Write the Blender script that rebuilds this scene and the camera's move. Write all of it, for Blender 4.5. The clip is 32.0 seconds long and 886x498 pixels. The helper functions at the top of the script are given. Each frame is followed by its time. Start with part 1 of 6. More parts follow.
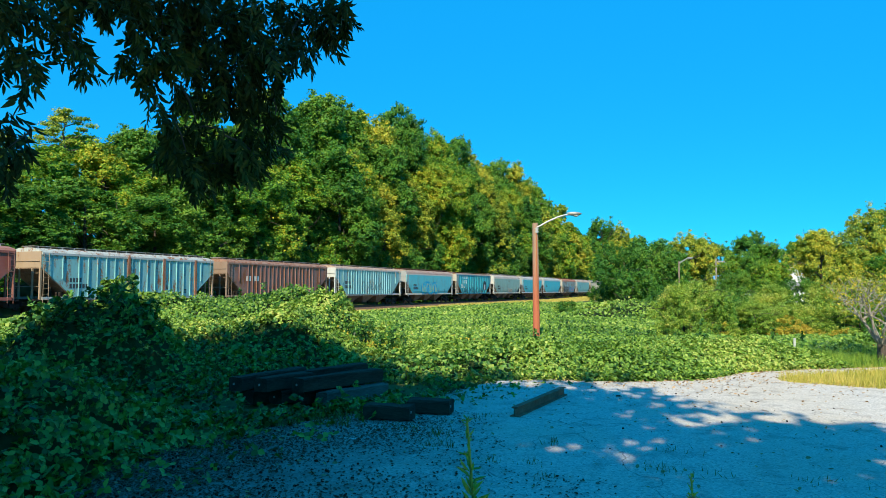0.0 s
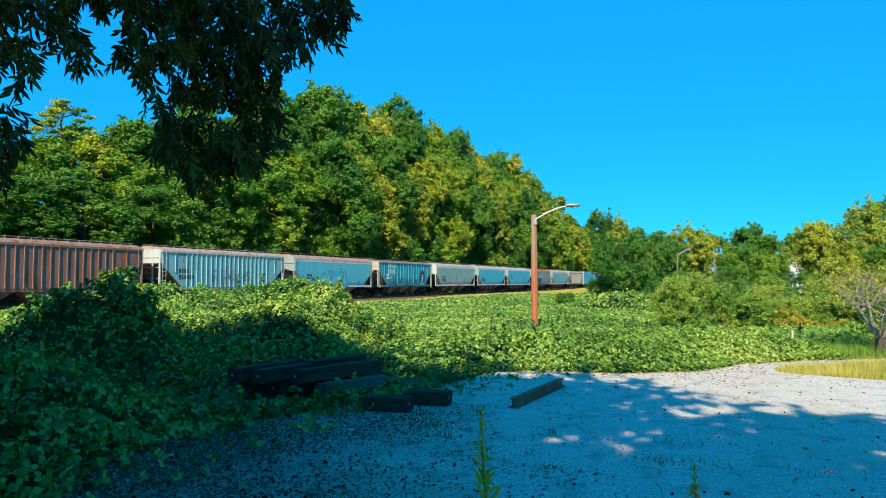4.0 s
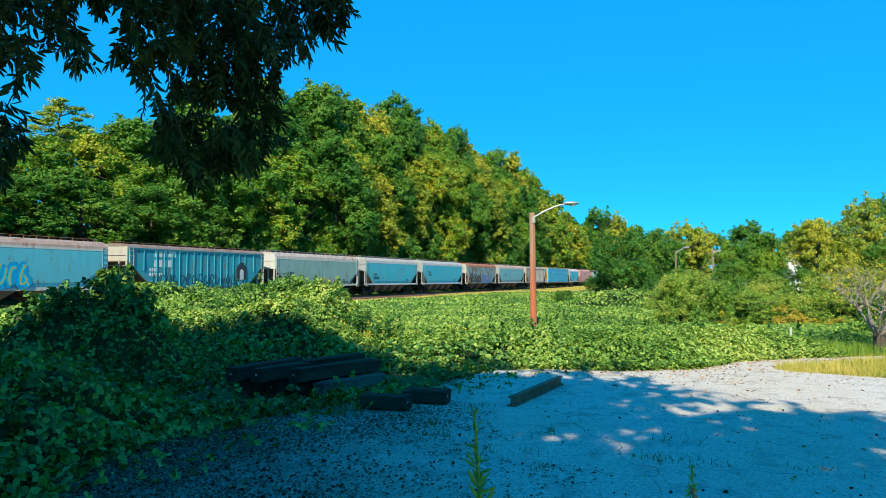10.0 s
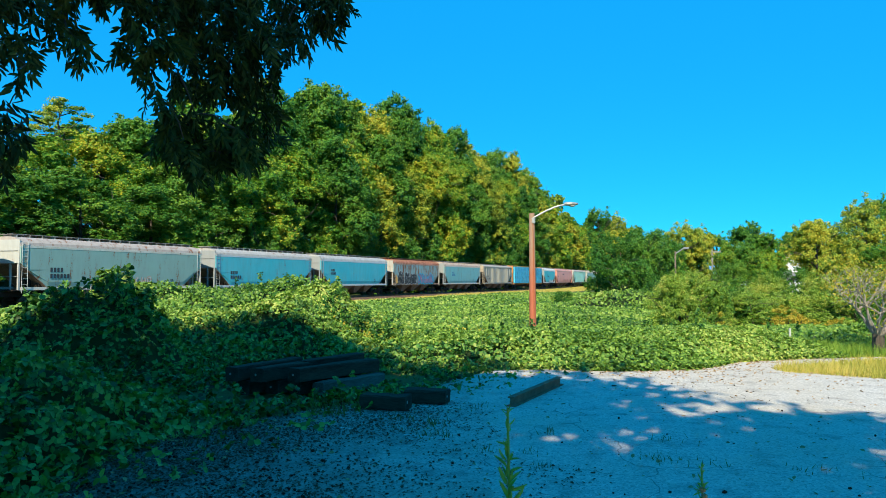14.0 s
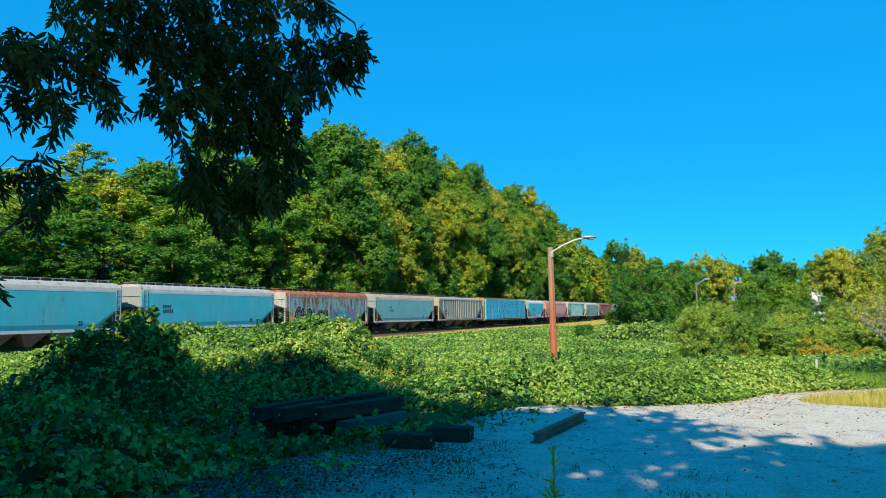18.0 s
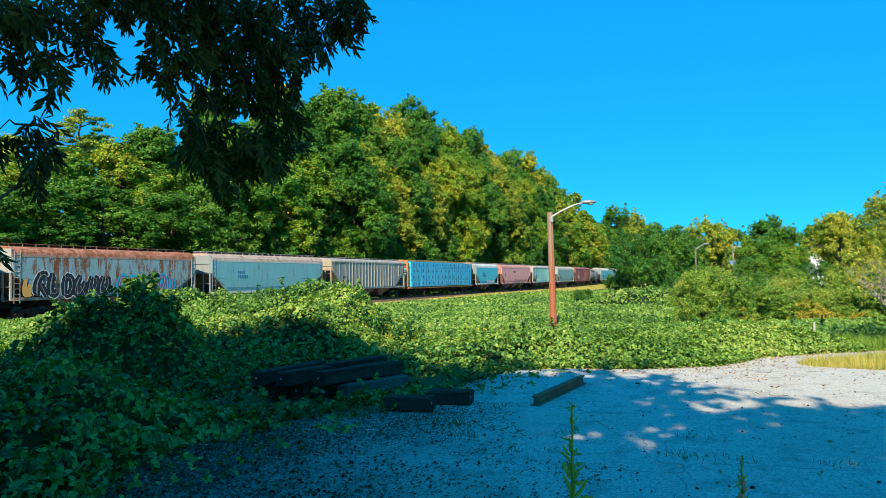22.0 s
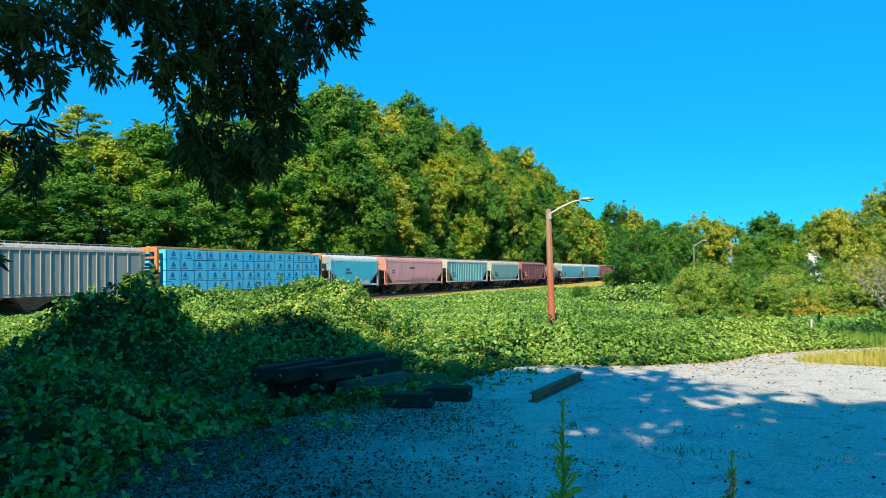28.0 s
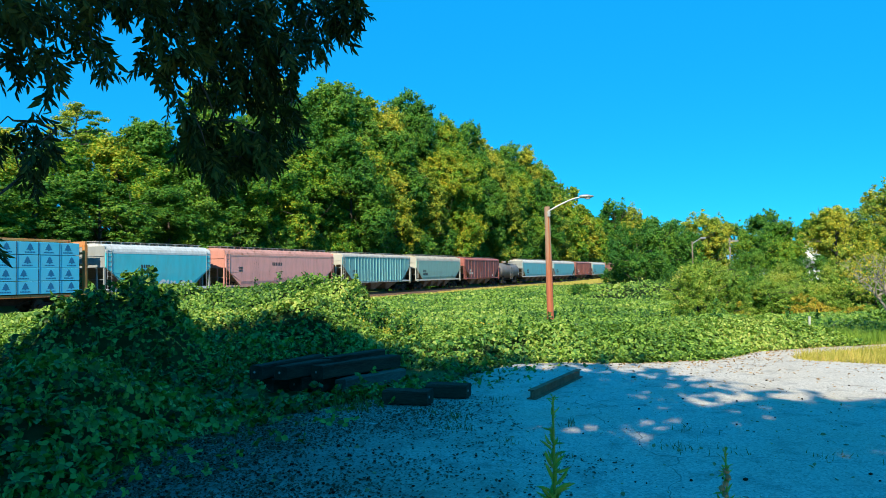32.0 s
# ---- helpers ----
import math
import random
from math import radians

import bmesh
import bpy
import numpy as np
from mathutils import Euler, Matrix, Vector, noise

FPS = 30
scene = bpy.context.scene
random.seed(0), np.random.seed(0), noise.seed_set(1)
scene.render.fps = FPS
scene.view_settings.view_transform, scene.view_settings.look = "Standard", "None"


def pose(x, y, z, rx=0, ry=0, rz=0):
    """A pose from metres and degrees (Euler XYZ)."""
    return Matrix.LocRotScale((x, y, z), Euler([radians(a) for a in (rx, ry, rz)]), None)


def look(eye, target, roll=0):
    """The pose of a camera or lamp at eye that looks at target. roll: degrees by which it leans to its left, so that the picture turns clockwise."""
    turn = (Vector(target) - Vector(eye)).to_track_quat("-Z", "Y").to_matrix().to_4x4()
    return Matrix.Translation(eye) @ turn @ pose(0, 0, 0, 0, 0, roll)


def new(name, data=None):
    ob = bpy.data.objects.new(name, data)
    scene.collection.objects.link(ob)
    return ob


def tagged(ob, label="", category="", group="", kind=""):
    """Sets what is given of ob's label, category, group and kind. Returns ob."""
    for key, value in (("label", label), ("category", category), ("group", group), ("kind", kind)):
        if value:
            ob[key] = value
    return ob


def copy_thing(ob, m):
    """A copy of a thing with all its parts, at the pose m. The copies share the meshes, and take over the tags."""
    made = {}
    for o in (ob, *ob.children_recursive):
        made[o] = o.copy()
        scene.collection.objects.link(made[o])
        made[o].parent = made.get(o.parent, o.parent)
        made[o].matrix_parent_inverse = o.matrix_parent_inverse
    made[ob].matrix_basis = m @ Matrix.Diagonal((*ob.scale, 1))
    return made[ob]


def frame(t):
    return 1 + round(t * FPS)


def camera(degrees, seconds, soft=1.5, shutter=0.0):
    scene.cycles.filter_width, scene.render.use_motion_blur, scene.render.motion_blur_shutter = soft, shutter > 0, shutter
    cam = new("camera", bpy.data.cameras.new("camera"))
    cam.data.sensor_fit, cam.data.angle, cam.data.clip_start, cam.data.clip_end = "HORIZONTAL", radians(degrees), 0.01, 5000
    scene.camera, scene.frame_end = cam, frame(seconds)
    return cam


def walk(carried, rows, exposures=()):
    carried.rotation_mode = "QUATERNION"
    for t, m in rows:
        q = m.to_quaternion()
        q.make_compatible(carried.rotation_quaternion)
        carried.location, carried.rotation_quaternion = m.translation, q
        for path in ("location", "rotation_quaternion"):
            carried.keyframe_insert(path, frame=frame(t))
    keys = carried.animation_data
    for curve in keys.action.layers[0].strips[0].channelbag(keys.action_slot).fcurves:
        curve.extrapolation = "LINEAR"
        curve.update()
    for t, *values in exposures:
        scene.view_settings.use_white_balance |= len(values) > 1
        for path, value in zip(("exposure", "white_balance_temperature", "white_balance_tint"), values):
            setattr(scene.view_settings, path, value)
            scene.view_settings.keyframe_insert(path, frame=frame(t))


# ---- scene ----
# the camera, held by hand: the lens and the path
cam = camera(62.5, 32.0, soft=0.75)
PATH = [
    (0, (-0.023, -0.042, 1.596), (-0.03, 1.955, 1.705), 0.2),
    (0.5, (-0.02, -0.023, 1.594), (-0.026, 1.974, 1.702), 0.2),
    (1, (-0.023, -0.022, 1.589), (-0.028, 1.975, 1.697), 0.2),
    (1.5, (-0.013, 0.0, 1.587), (-0.018, 1.998, 1.693), 0.1),
    (2, (-0.016, -0.034, 1.59), (-0.021, 1.963, 1.685), 0.1),
    (2.5, (-0.017, -0.026, 1.594), (-0.021, 1.972, 1.682), 0.2),
    (3, (-0.017, -0.018, 1.595), (-0.021, 1.98, 1.681), 0.1),
    (3.5, (-0.02, -0.028, 1.595), (-0.024, 1.97, 1.681), 0.2),
    (5.5, (-0.017, -0.053, 1.599), (-0.019, 1.945, 1.686), 0.2),
    (6, (-0.022, -0.075, 1.603), (-0.024, 1.923, 1.69), 0.2),
    (6.5, (-0.02, -0.04, 1.597), (-0.021, 1.958, 1.684), 0.2),
    (7, (-0.018, -0.043, 1.599), (-0.019, 1.955, 1.686), 0.1),
    (7.5, (-0.016, -0.065, 1.601), (-0.017, 1.933, 1.688), 0.2),
    (8, (-0.025, -0.061, 1.601), (-0.024, 1.937, 1.688), 0.2),
    (8.5, (-0.018, -0.069, 1.6), (-0.018, 1.929, 1.686), 0.2),
    (9, (-0.02, -0.061, 1.602), (-0.02, 1.937, 1.683), 0.2),
    (9.5, (-0.022, -0.044, 1.599), (-0.022, 1.954, 1.68), 0.2),
    (10, (-0.017, -0.024, 1.599), (-0.016, 1.974, 1.68), 0.1),
    (10.5, (-0.018, -0.054, 1.601), (-0.016, 1.944, 1.682), 0.2),
    (11, (-0.018, -0.058, 1.601), (-0.016, 1.941, 1.683), 0.2),
    (11.5, (-0.014, -0.041, 1.599), (-0.013, 1.957, 1.68), 0.2),
    (12, (-0.018, -0.032, 1.597), (-0.016, 1.966, 1.679), 0.2),
    (12.5, (-0.019, -0.045, 1.599), (-0.017, 1.954, 1.68), 0.2),
    (13, (-0.019, -0.049, 1.599), (-0.017, 1.95, 1.681), 0.2),
    (13.5, (-0.022, -0.052, 1.6), (-0.02, 1.947, 1.682), 0.2),
    (14, (-0.018, -0.033, 1.597), (-0.016, 1.965, 1.679), 0.2),
    (14.5, (-0.026, -0.034, 1.597), (-0.022, 1.964, 1.678), 0.2),
    (16.5, (-0.042, -0.035, 1.6), (-0.091, 1.96, 1.727), -0.5),
    (17, (-0.044, -0.053, 1.603), (-0.093, 1.941, 1.753), -0.7),
    (17.5, (-0.051, -0.097, 1.614), (-0.098, 1.895, 1.782), -0.7),
    (18, (-0.045, -0.109, 1.614), (-0.092, 1.882, 1.793), -0.8),
    (18.5, (-0.043, -0.076, 1.604), (-0.089, 1.915, 1.79), -0.8),
    (19, (-0.051, -0.107, 1.612), (-0.097, 1.883, 1.798), -0.8),
    (19.5, (-0.046, -0.125, 1.612), (-0.093, 1.867, 1.791), -0.8),
    (20, (-0.047, -0.105, 1.612), (-0.093, 1.888, 1.773), -0.9),
    (20.5, (-0.05, -0.111, 1.609), (-0.098, 1.884, 1.75), -1.0),
    (21, (-0.047, -0.114, 1.609), (-0.094, 1.882, 1.724), -1.1),
    (21.5, (-0.049, -0.087, 1.602), (-0.096, 1.91, 1.7), -1.0),
    (22, (-0.052, -0.096, 1.604), (-0.099, 1.901, 1.689), -1.0),
    (22.5, (-0.052, -0.097, 1.606), (-0.1, 1.901, 1.683), -1.0),
    (23, (-0.051, -0.096, 1.606), (-0.097, 1.902, 1.683), -1.0),
    (23.5, (-0.05, -0.106, 1.607), (-0.096, 1.892, 1.684), -1.0),
    (24, (-0.051, -0.096, 1.606), (-0.097, 1.902, 1.683), -1.0),
    (24.5, (-0.051, -0.093, 1.605), (-0.097, 1.905, 1.682), -1.0),
    (25, (-0.051, -0.095, 1.605), (-0.097, 1.903, 1.683), -1.0),
    (25.5, (-0.047, -0.107, 1.608), (-0.093, 1.891, 1.685), -1.0),
    (27.5, (-0.053, -0.151, 1.607), (-0.095, 1.847, 1.683), -1.0),
    (28, (-0.054, -0.137, 1.607), (-0.097, 1.861, 1.683), -1.0),
    (28.5, (-0.051, -0.141, 1.61), (-0.094, 1.857, 1.687), -1.0),
    (29, (-0.045, -0.121, 1.611), (-0.088, 1.877, 1.687), -1.0),
    (29.5, (-0.048, -0.112, 1.605), (-0.09, 1.886, 1.679), -1.0),
    (30, (-0.045, -0.093, 1.601), (-0.087, 1.905, 1.674), -1.1),
    (30.5, (-0.048, -0.097, 1.607), (-0.089, 1.901, 1.679), -1.0),
    (31, (-0.048, -0.101, 1.608), (-0.09, 1.898, 1.678), -1.0),
    (31.5, (-0.053, -0.123, 1.606), (-0.094, 1.875, 1.675), -1.0),
    (32, (-0.052, -0.147, 1.608), (-0.092, 1.851, 1.677), -1.0),
]
walk(cam, [(t, look(eye, target, roll)) for t, eye, target, roll in PATH],
     exposures=[(0.0, 1.45), (14.5, 1.45), (17.0, 1.33), (19.5, 1.29), (22.0, 1.42), (24.0, 1.45), (32.0, 1.45)])

# ---- world, sun, exposure ----
SUN_HEADING, SUN_HEIGHT = 10.0, 38.0  # where the light travels to (degrees right of +y), and the sun's height
world = bpy.data.worlds.new("sky")
scene.world = world
world.use_nodes = True
wn, wl = world.node_tree.nodes, world.node_tree.links
sky = wn.new("ShaderNodeTexSky")
sky.sky_type, sky.sun_disc = "NISHITA", False
sky.sun_elevation, sky.sun_rotation = radians(SUN_HEIGHT), radians(180 + SUN_HEADING)
sky.altitude, sky.air_density, sky.dust_density, sky.ozone_density = 200, 1.0, 0.0, 2.0
deep = wn.new("ShaderNodeHueSaturation")
deep.inputs["Saturation"].default_value = 1.25
tint = wn.new("ShaderNodeMix")
tint.data_type, tint.blend_type = "RGBA", "MULTIPLY"
tint.inputs["Factor"].default_value, tint.inputs["B"].default_value = 1.0, (0.1, 0.94, 1.2, 1)
wl.new(sky.outputs["Color"], deep.inputs["Color"])
wl.new(deep.outputs["Color"], tint.inputs["A"])
even = wn.new("ShaderNodeMix")  # a clear dry air: the blue holds down to the horizon
even.data_type = "RGBA"
even.inputs["Factor"].default_value, even.inputs["B"].default_value = 0.68, (0.03, 2.95, 6.9, 1)
wl.new(tint.outputs["Result"], even.inputs["A"])
wl.new(even.outputs["Result"], wn["Background"].inputs["Color"])
wn["Background"].inputs["Strength"].default_value = 0.056
sun = new("sun", bpy.data.lights.new("sun", "SUN"))
sun.data.energy, sun.data.angle, sun.data.color = 2.85, radians(0.53), (1.0, 0.89, 0.64)
h, e = radians(SUN_HEADING), radians(SUN_HEIGHT)
LIGHT = Vector((math.sin(h) * math.cos(e), math.cos(h) * math.cos(e), -math.sin(e)))
sun.matrix_world = look((-30, -60, 60), Vector((-30, -60, 60)) + LIGHT)
scene.view_settings.exposure = 1.45

# ---- materials ----


def nodes(name):
    m = bpy.data.materials.new(name)
    m.use_nodes = True
    nt = m.node_tree
    return m, nt.nodes, nt.links, nt.nodes["Principled BSDF"]


def ramp(n, stops):
    r = n.new("ShaderNodeValToRGB")
    while len(r.color_ramp.elements) < len(stops):
        r.color_ramp.elements.new(0.5)
    for el, (p, c) in zip(r.color_ramp.elements, stops):
        el.position, el.color = p, (*c, 1)
    return r


def coords(n, l, scale=(1, 1, 1), kind="Object"):
    tc, mp = n.new("ShaderNodeTexCoord"), n.new("ShaderNodeMapping")
    mp.inputs["Scale"].default_value = scale
    l.new(tc.outputs[kind], mp.inputs["Vector"])
    return mp.outputs["Vector"]


def noisy(n, l, vec, scale, detail=6.0, rough=0.6):
    t = n.new("ShaderNodeTexNoise")
    t.inputs["Scale"].default_value, t.inputs["Detail"].default_value, t.inputs["Roughness"].default_value = scale, detail, rough
    l.new(vec, t.inputs["Vector"])
    return t.outputs["Fac"]


def mixed(n, l, a, b, fac, blend="MIX"):
    m = n.new("ShaderNodeMix")
    m.data_type, m.blend_type = "RGBA", blend
    for socket, v in ((m.inputs["Factor"], fac), (m.inputs["A"], a), (m.inputs["B"], b)):
        if isinstance(v, (int, float)):
            socket.default_value = v
        elif isinstance(v, tuple):
            socket.default_value = (*v, 1)
        else:
            l.new(v, socket)
    return m.outputs["Result"]


def span(n, l, value, lo, hi):
    r = n.new("ShaderNodeMapRange")
    r.inputs["From Min"].default_value, r.inputs["From Max"].default_value = lo, hi
    l.new(value, r.inputs["Value"])
    return r.outputs["Result"]


def bumped(n, l, b, height, strength, distance):
    k = n.new("ShaderNodeBump")
    k.inputs["Strength"].default_value, k.inputs["Distance"].default_value = strength, distance
    l.new(height, k.inputs["Height"])
    l.new(k.outputs["Normal"], b.inputs["Normal"])


def surface(name, dark, light, scale=4.0, rough=0.8, metal=0.0, bump=0.3, depth=0.01, fine=40.0, stretch=(1, 1, 1)):
    """A mottled surface: two scales of noise between two colours, with fine relief."""
    m, n, l, b = nodes(name)
    v = coords(n, l, stretch)
    big, small = noisy(n, l, v, scale), noisy(n, l, v, fine, 4)
    r = ramp(n, [(0.32, dark), (0.68, light)])
    l.new(mixed(n, l, big, small, 0.4), r.inputs["Fac"])
    l.new(r.outputs["Color"], b.inputs["Base Color"])
    b.inputs["Roughness"].default_value, b.inputs["Metallic"].default_value = rough, metal
    b.inputs["Specular IOR Level"].default_value = 0.15
    bumped(n, l, b, small, bump, depth)
    return m


def foliage(name, colours, patch=0.25, gloss=0.55, clear=0.3):
    """Leaves: each one of its own shade, whole trees and patches of them drifting in hue, light passing through."""
    m, n, l, b = nodes(name)
    geo, info = n.new("ShaderNodeNewGeometry"), n.new("ShaderNodeObjectInfo")
    v = coords(n, l)
    drift = noisy(n, l, v, patch, 3)
    a = n.new("ShaderNodeMath")
    a.operation = "MULTIPLY_ADD"
    a.inputs[1].default_value = 0.62
    l.new(geo.outputs["Random Per Island"], a.inputs[0])
    l.new(span(n, l, drift, 0.42, 1.08), a.inputs[2])
    c = n.new("ShaderNodeMath")
    c.operation = "MULTIPLY_ADD"
    c.inputs[1].default_value = 0.25
    l.new(info.outputs["Random"], c.inputs[0])
    l.new(a.outputs[0], c.inputs[2])
    k = len(colours) - 1
    r = ramp(n, [(0.1 + 0.85 * i / k, col) for i, col in enumerate(colours)])
    l.new(c.outputs[0], r.inputs["Fac"])
    l.new(r.outputs["Color"], b.inputs["Base Color"])
    b.inputs["Roughness"].default_value = gloss
    b.inputs["Specular IOR Level"].default_value = 0.35
    t = n.new("ShaderNodeBsdfTranslucent")
    l.new(mixed(n, l, r.outputs["Color"], (1.0, 0.95, 0.35), 1.0, "MULTIPLY"), t.inputs["Color"])
    s = n.new("ShaderNodeMixShader")
    s.inputs["Fac"].default_value = clear
    l.new(b.outputs["BSDF"], s.inputs[1])
    l.new(t.outputs["BSDF"], s.inputs[2])
    l.new(s.outputs["Shader"], n["Material Output"].inputs["Surface"])
    return m


def car_paint(name, colour, rust=0.3, grime=0.28, rough=0.55):
    """Weathered paint of a freight car: faded patches, streaks of rust that run down, road dirt."""
    m, n, l, b = nodes(name)
    info = n.new("ShaderNodeObjectInfo")
    tc = n.new("ShaderNodeTexCoord")
    shift = n.new("ShaderNodeVectorMath")
    shift.operation = "ADD"
    spread = n.new("ShaderNodeMath")
    spread.operation = "MULTIPLY"
    spread.inputs[1].default_value = 90.0
    l.new(info.outputs["Random"], spread.inputs[0])
    l.new(tc.outputs["Object"], shift.inputs[0])
    l.new(spread.outputs[0], shift.inputs[1])

    def scaled(s):
        mp = n.new("ShaderNodeMapping")
        mp.inputs["Scale"].default_value = s
        l.new(shift.outputs[0], mp.inputs["Vector"])
        return mp.outputs["Vector"]

    streak = noisy(n, l, scaled((1.5, 1.5, 0.3)), 1.5, 7, 0.68)
    patch = noisy(n, l, scaled((1, 1, 1)), 0.55, 8, 0.65)
    grain = noisy(n, l, scaled((1, 1, 1)), 9.0, 6, 0.7)
    faded = mixed(n, l, colour, tuple(min(1, c * 0.85 + 0.06) for c in colour), span(n, l, patch, 0.35, 0.65))
    dirty = mixed(n, l, faded, (0.11, 0.085, 0.06), mixed(n, l, (0, 0, 0), (grime,) * 3, span(n, l, streak, 0.42, 0.72)))
    both = n.new("ShaderNodeMath")
    both.operation = "MULTIPLY_ADD"
    both.inputs[1].default_value = 0.5
    l.new(grain, both.inputs[0])
    l.new(streak, both.inputs[2])
    edge = 0.98 - 0.42 * rust
    rusty = mixed(n, l, dirty, mixed(n, l, (0.16, 0.05, 0.02), (0.32, 0.12, 0.045), grain), span(n, l, both.outputs[0], edge, edge + 0.09))
    l.new(rusty, b.inputs["Base Color"])
    b.inputs["Roughness"].default_value = rough
    b.inputs["Specular IOR Level"].default_value = 0.25
    bumped(n, l, b, patch, 0.25, 0.03)
    return m


def plain(name, colour, rough=0.6, metal=0.0):
    m, n, l, b = nodes(name)
    v = noisy(n, l, coords(n, l), 7.0, 5)
    l.new(mixed(n, l, tuple(c * 0.8 for c in colour), colour, v), b.inputs["Base Color"])
    b.inputs["Roughness"].default_value, b.inputs["Metallic"].default_value = rough, metal
    return m


def asphalt():
    m, n, l, b = nodes("worn_asphalt")
    v = coords(n, l)
    big, mid, fine = noisy(n, l, v, 0.35, 5), noisy(n, l, v, 2.6, 6), noisy(n, l, v, 70.0, 3, 0.7)
    vor = n.new("ShaderNodeTexVoronoi")
    vor.inputs["Scale"].default_value = 55.0
    l.new(v, vor.inputs["Vector"])
    stone = ramp(n, [(0.2, (0.33, 0.315, 0.29)), (0.5, (0.53, 0.5, 0.455)), (0.8, (0.69, 0.65, 0.595))])
    l.new(mixed(n, l, vor.outputs["Color"], fine, 0.35), stone.inputs["Fac"])
    tan = mixed(n, l, stone.outputs["Color"], (0.5, 0.42, 0.31), mixed(n, l, (0, 0, 0), (0.7, 0.7, 0.7), span(n, l, big, 0.42, 0.75)))
    worn = mixed(n, l, tan, (0.2, 0.185, 0.165), mixed(n, l, (0, 0, 0), (0.6, 0.6, 0.6), span(n, l, mid, 0.52, 0.72)))
    grit = noisy(n, l, v, 24.0, 5, 0.8)
    worn = mixed(n, l, worn, (0.15, 0.135, 0.12), span(n, l, grit, 0.60, 0.68))
    worn = mixed(n, l, worn, (0.45, 0.43, 0.38), span(n, l, noisy(n, l, v, 33.0, 4, 0.8), 0.64, 0.70))
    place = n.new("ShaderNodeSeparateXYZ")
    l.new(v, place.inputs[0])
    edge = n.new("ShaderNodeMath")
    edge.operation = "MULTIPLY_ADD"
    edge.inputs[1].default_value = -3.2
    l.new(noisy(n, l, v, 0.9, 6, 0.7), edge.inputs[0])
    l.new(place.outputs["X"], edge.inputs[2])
    # Soil film towards the left, its darkness also carrying the tree's shade
    film_and_shade = mixed(n, l, (0.05, 0.042, 0.034), (0.17, 0.145, 0.115), noisy(n, l, v, 48.0, 4, 0.8))
    worn = mixed(n, l, worn, film_and_shade, mixed(n, l, (0.8, 0.8, 0.8), (0.0, 0.0, 0.0), span(n, l, edge.outputs[0], -3.5, -0.9)))
    wav = n.new("ShaderNodeTexVoronoi")
    wav.feature = "DISTANCE_TO_EDGE"
    wav.inputs["Scale"].default_value = 0.42
    warp = n.new("ShaderNodeVectorMath")
    warp.operation = "ADD"
    wob = n.new("ShaderNodeTexNoise")
    wob.inputs["Scale"].default_value = 1.3
    l.new(v, wob.inputs["Vector"])
    l.new(v, warp.inputs[0])
    l.new(wob.outputs["Color"], warp.inputs[1])
    l.new(warp.outputs[0], wav.inputs["Vector"])
    crack = mixed(n, l, (0.2, 0.19, 0.175), worn, span(n, l, wav.outputs["Distance"], 0.0, 0.004))
    l.new(crack, b.inputs["Base Color"])
    b.inputs["Roughness"].default_value = 0.9
    b.inputs["Specular IOR Level"].default_value = 0.1
    bumped(n, l, b, fine, 0.7, 0.012)
    return m


def bark(name, dark, light):
    m, n, l, b = nodes(name)
    v = coords(n, l, (1, 1, 0.18))
    f = noisy(n, l, v, 14.0, 8, 0.7)
    r = ramp(n, [(0.35, dark), (0.65, light)])
    l.new(f, r.inputs["Fac"])
    l.new(r.outputs["Color"], b.inputs["Base Color"])
    b.inputs["Roughness"].default_value = 0.95
    bumped(n, l, b, f, 0.9, 0.03)
    return m


M_ASPHALT = asphalt()
# Soil kept near black: the shade below the leaves is in its colour
M_SHADED_SOIL = surface("shaded_soil_under_vines", (0.012, 0.022, 0.007), (0.035, 0.06, 0.014), 1.2, 1.0, fine=9.0)
M_GROUND = surface("grassy_earth", (0.05, 0.075, 0.02), (0.11, 0.13, 0.04), 0.5, 1.0, fine=6.0, depth=0.05)
M_BALLAST = surface("ballast_stone", (0.05, 0.03, 0.022), (0.2, 0.12, 0.085), 1.5, 0.95, bump=0.9, depth=0.05, fine=16.0)
# One vine in two tones: shade put into the first, sunlight into the second
M_KUDZU_SHADE_TONE = foliage("shade_tone_leaf", [(0.004, 0.024, 0.004), (0.015, 0.075, 0.012), (0.05, 0.165, 0.026), (0.14, 0.3, 0.05), (0.32, 0.4, 0.07)], 0.5, 0.5)
M_KUDZU_SUN_TONE = foliage("sun_tone_leaf", [(0.03, 0.1, 0.014), (0.09, 0.2, 0.024), (0.17, 0.31, 0.04), (0.3, 0.44, 0.07), (0.54, 0.57, 0.15)], 0.22, 0.5)
M_LEAF = foliage("forest_leaf", [(0.02, 0.11, 0.013), (0.05, 0.2, 0.018), (0.13, 0.3, 0.022), (0.28, 0.4, 0.028), (0.52, 0.45, 0.034)], 0.16, 0.55)
M_LEAF_OLIVE = foliage("olive_leaf", [(0.034, 0.12, 0.016), (0.085, 0.2, 0.022), (0.25, 0.35, 0.035), (0.44, 0.48, 0.048), (0.62, 0.5, 0.05)], 0.3, 0.6)
M_LEAF_DEEP = foliage("deep_green_leaf", [(0.018, 0.1, 0.016), (0.044, 0.18, 0.02), (0.11, 0.26, 0.024), (0.21, 0.33, 0.03)], 0.2, 0.55)
# Leaf greens go near black: the bough's own shade is in them
M_PECAN_SHADED = foliage("pecan_leaf", [(0.012, 0.024, 0.004), (0.022, 0.04, 0.005), (0.042, 0.062, 0.008), (0.1, 0.115, 0.014)], 1.0, 0.8, 0.15)
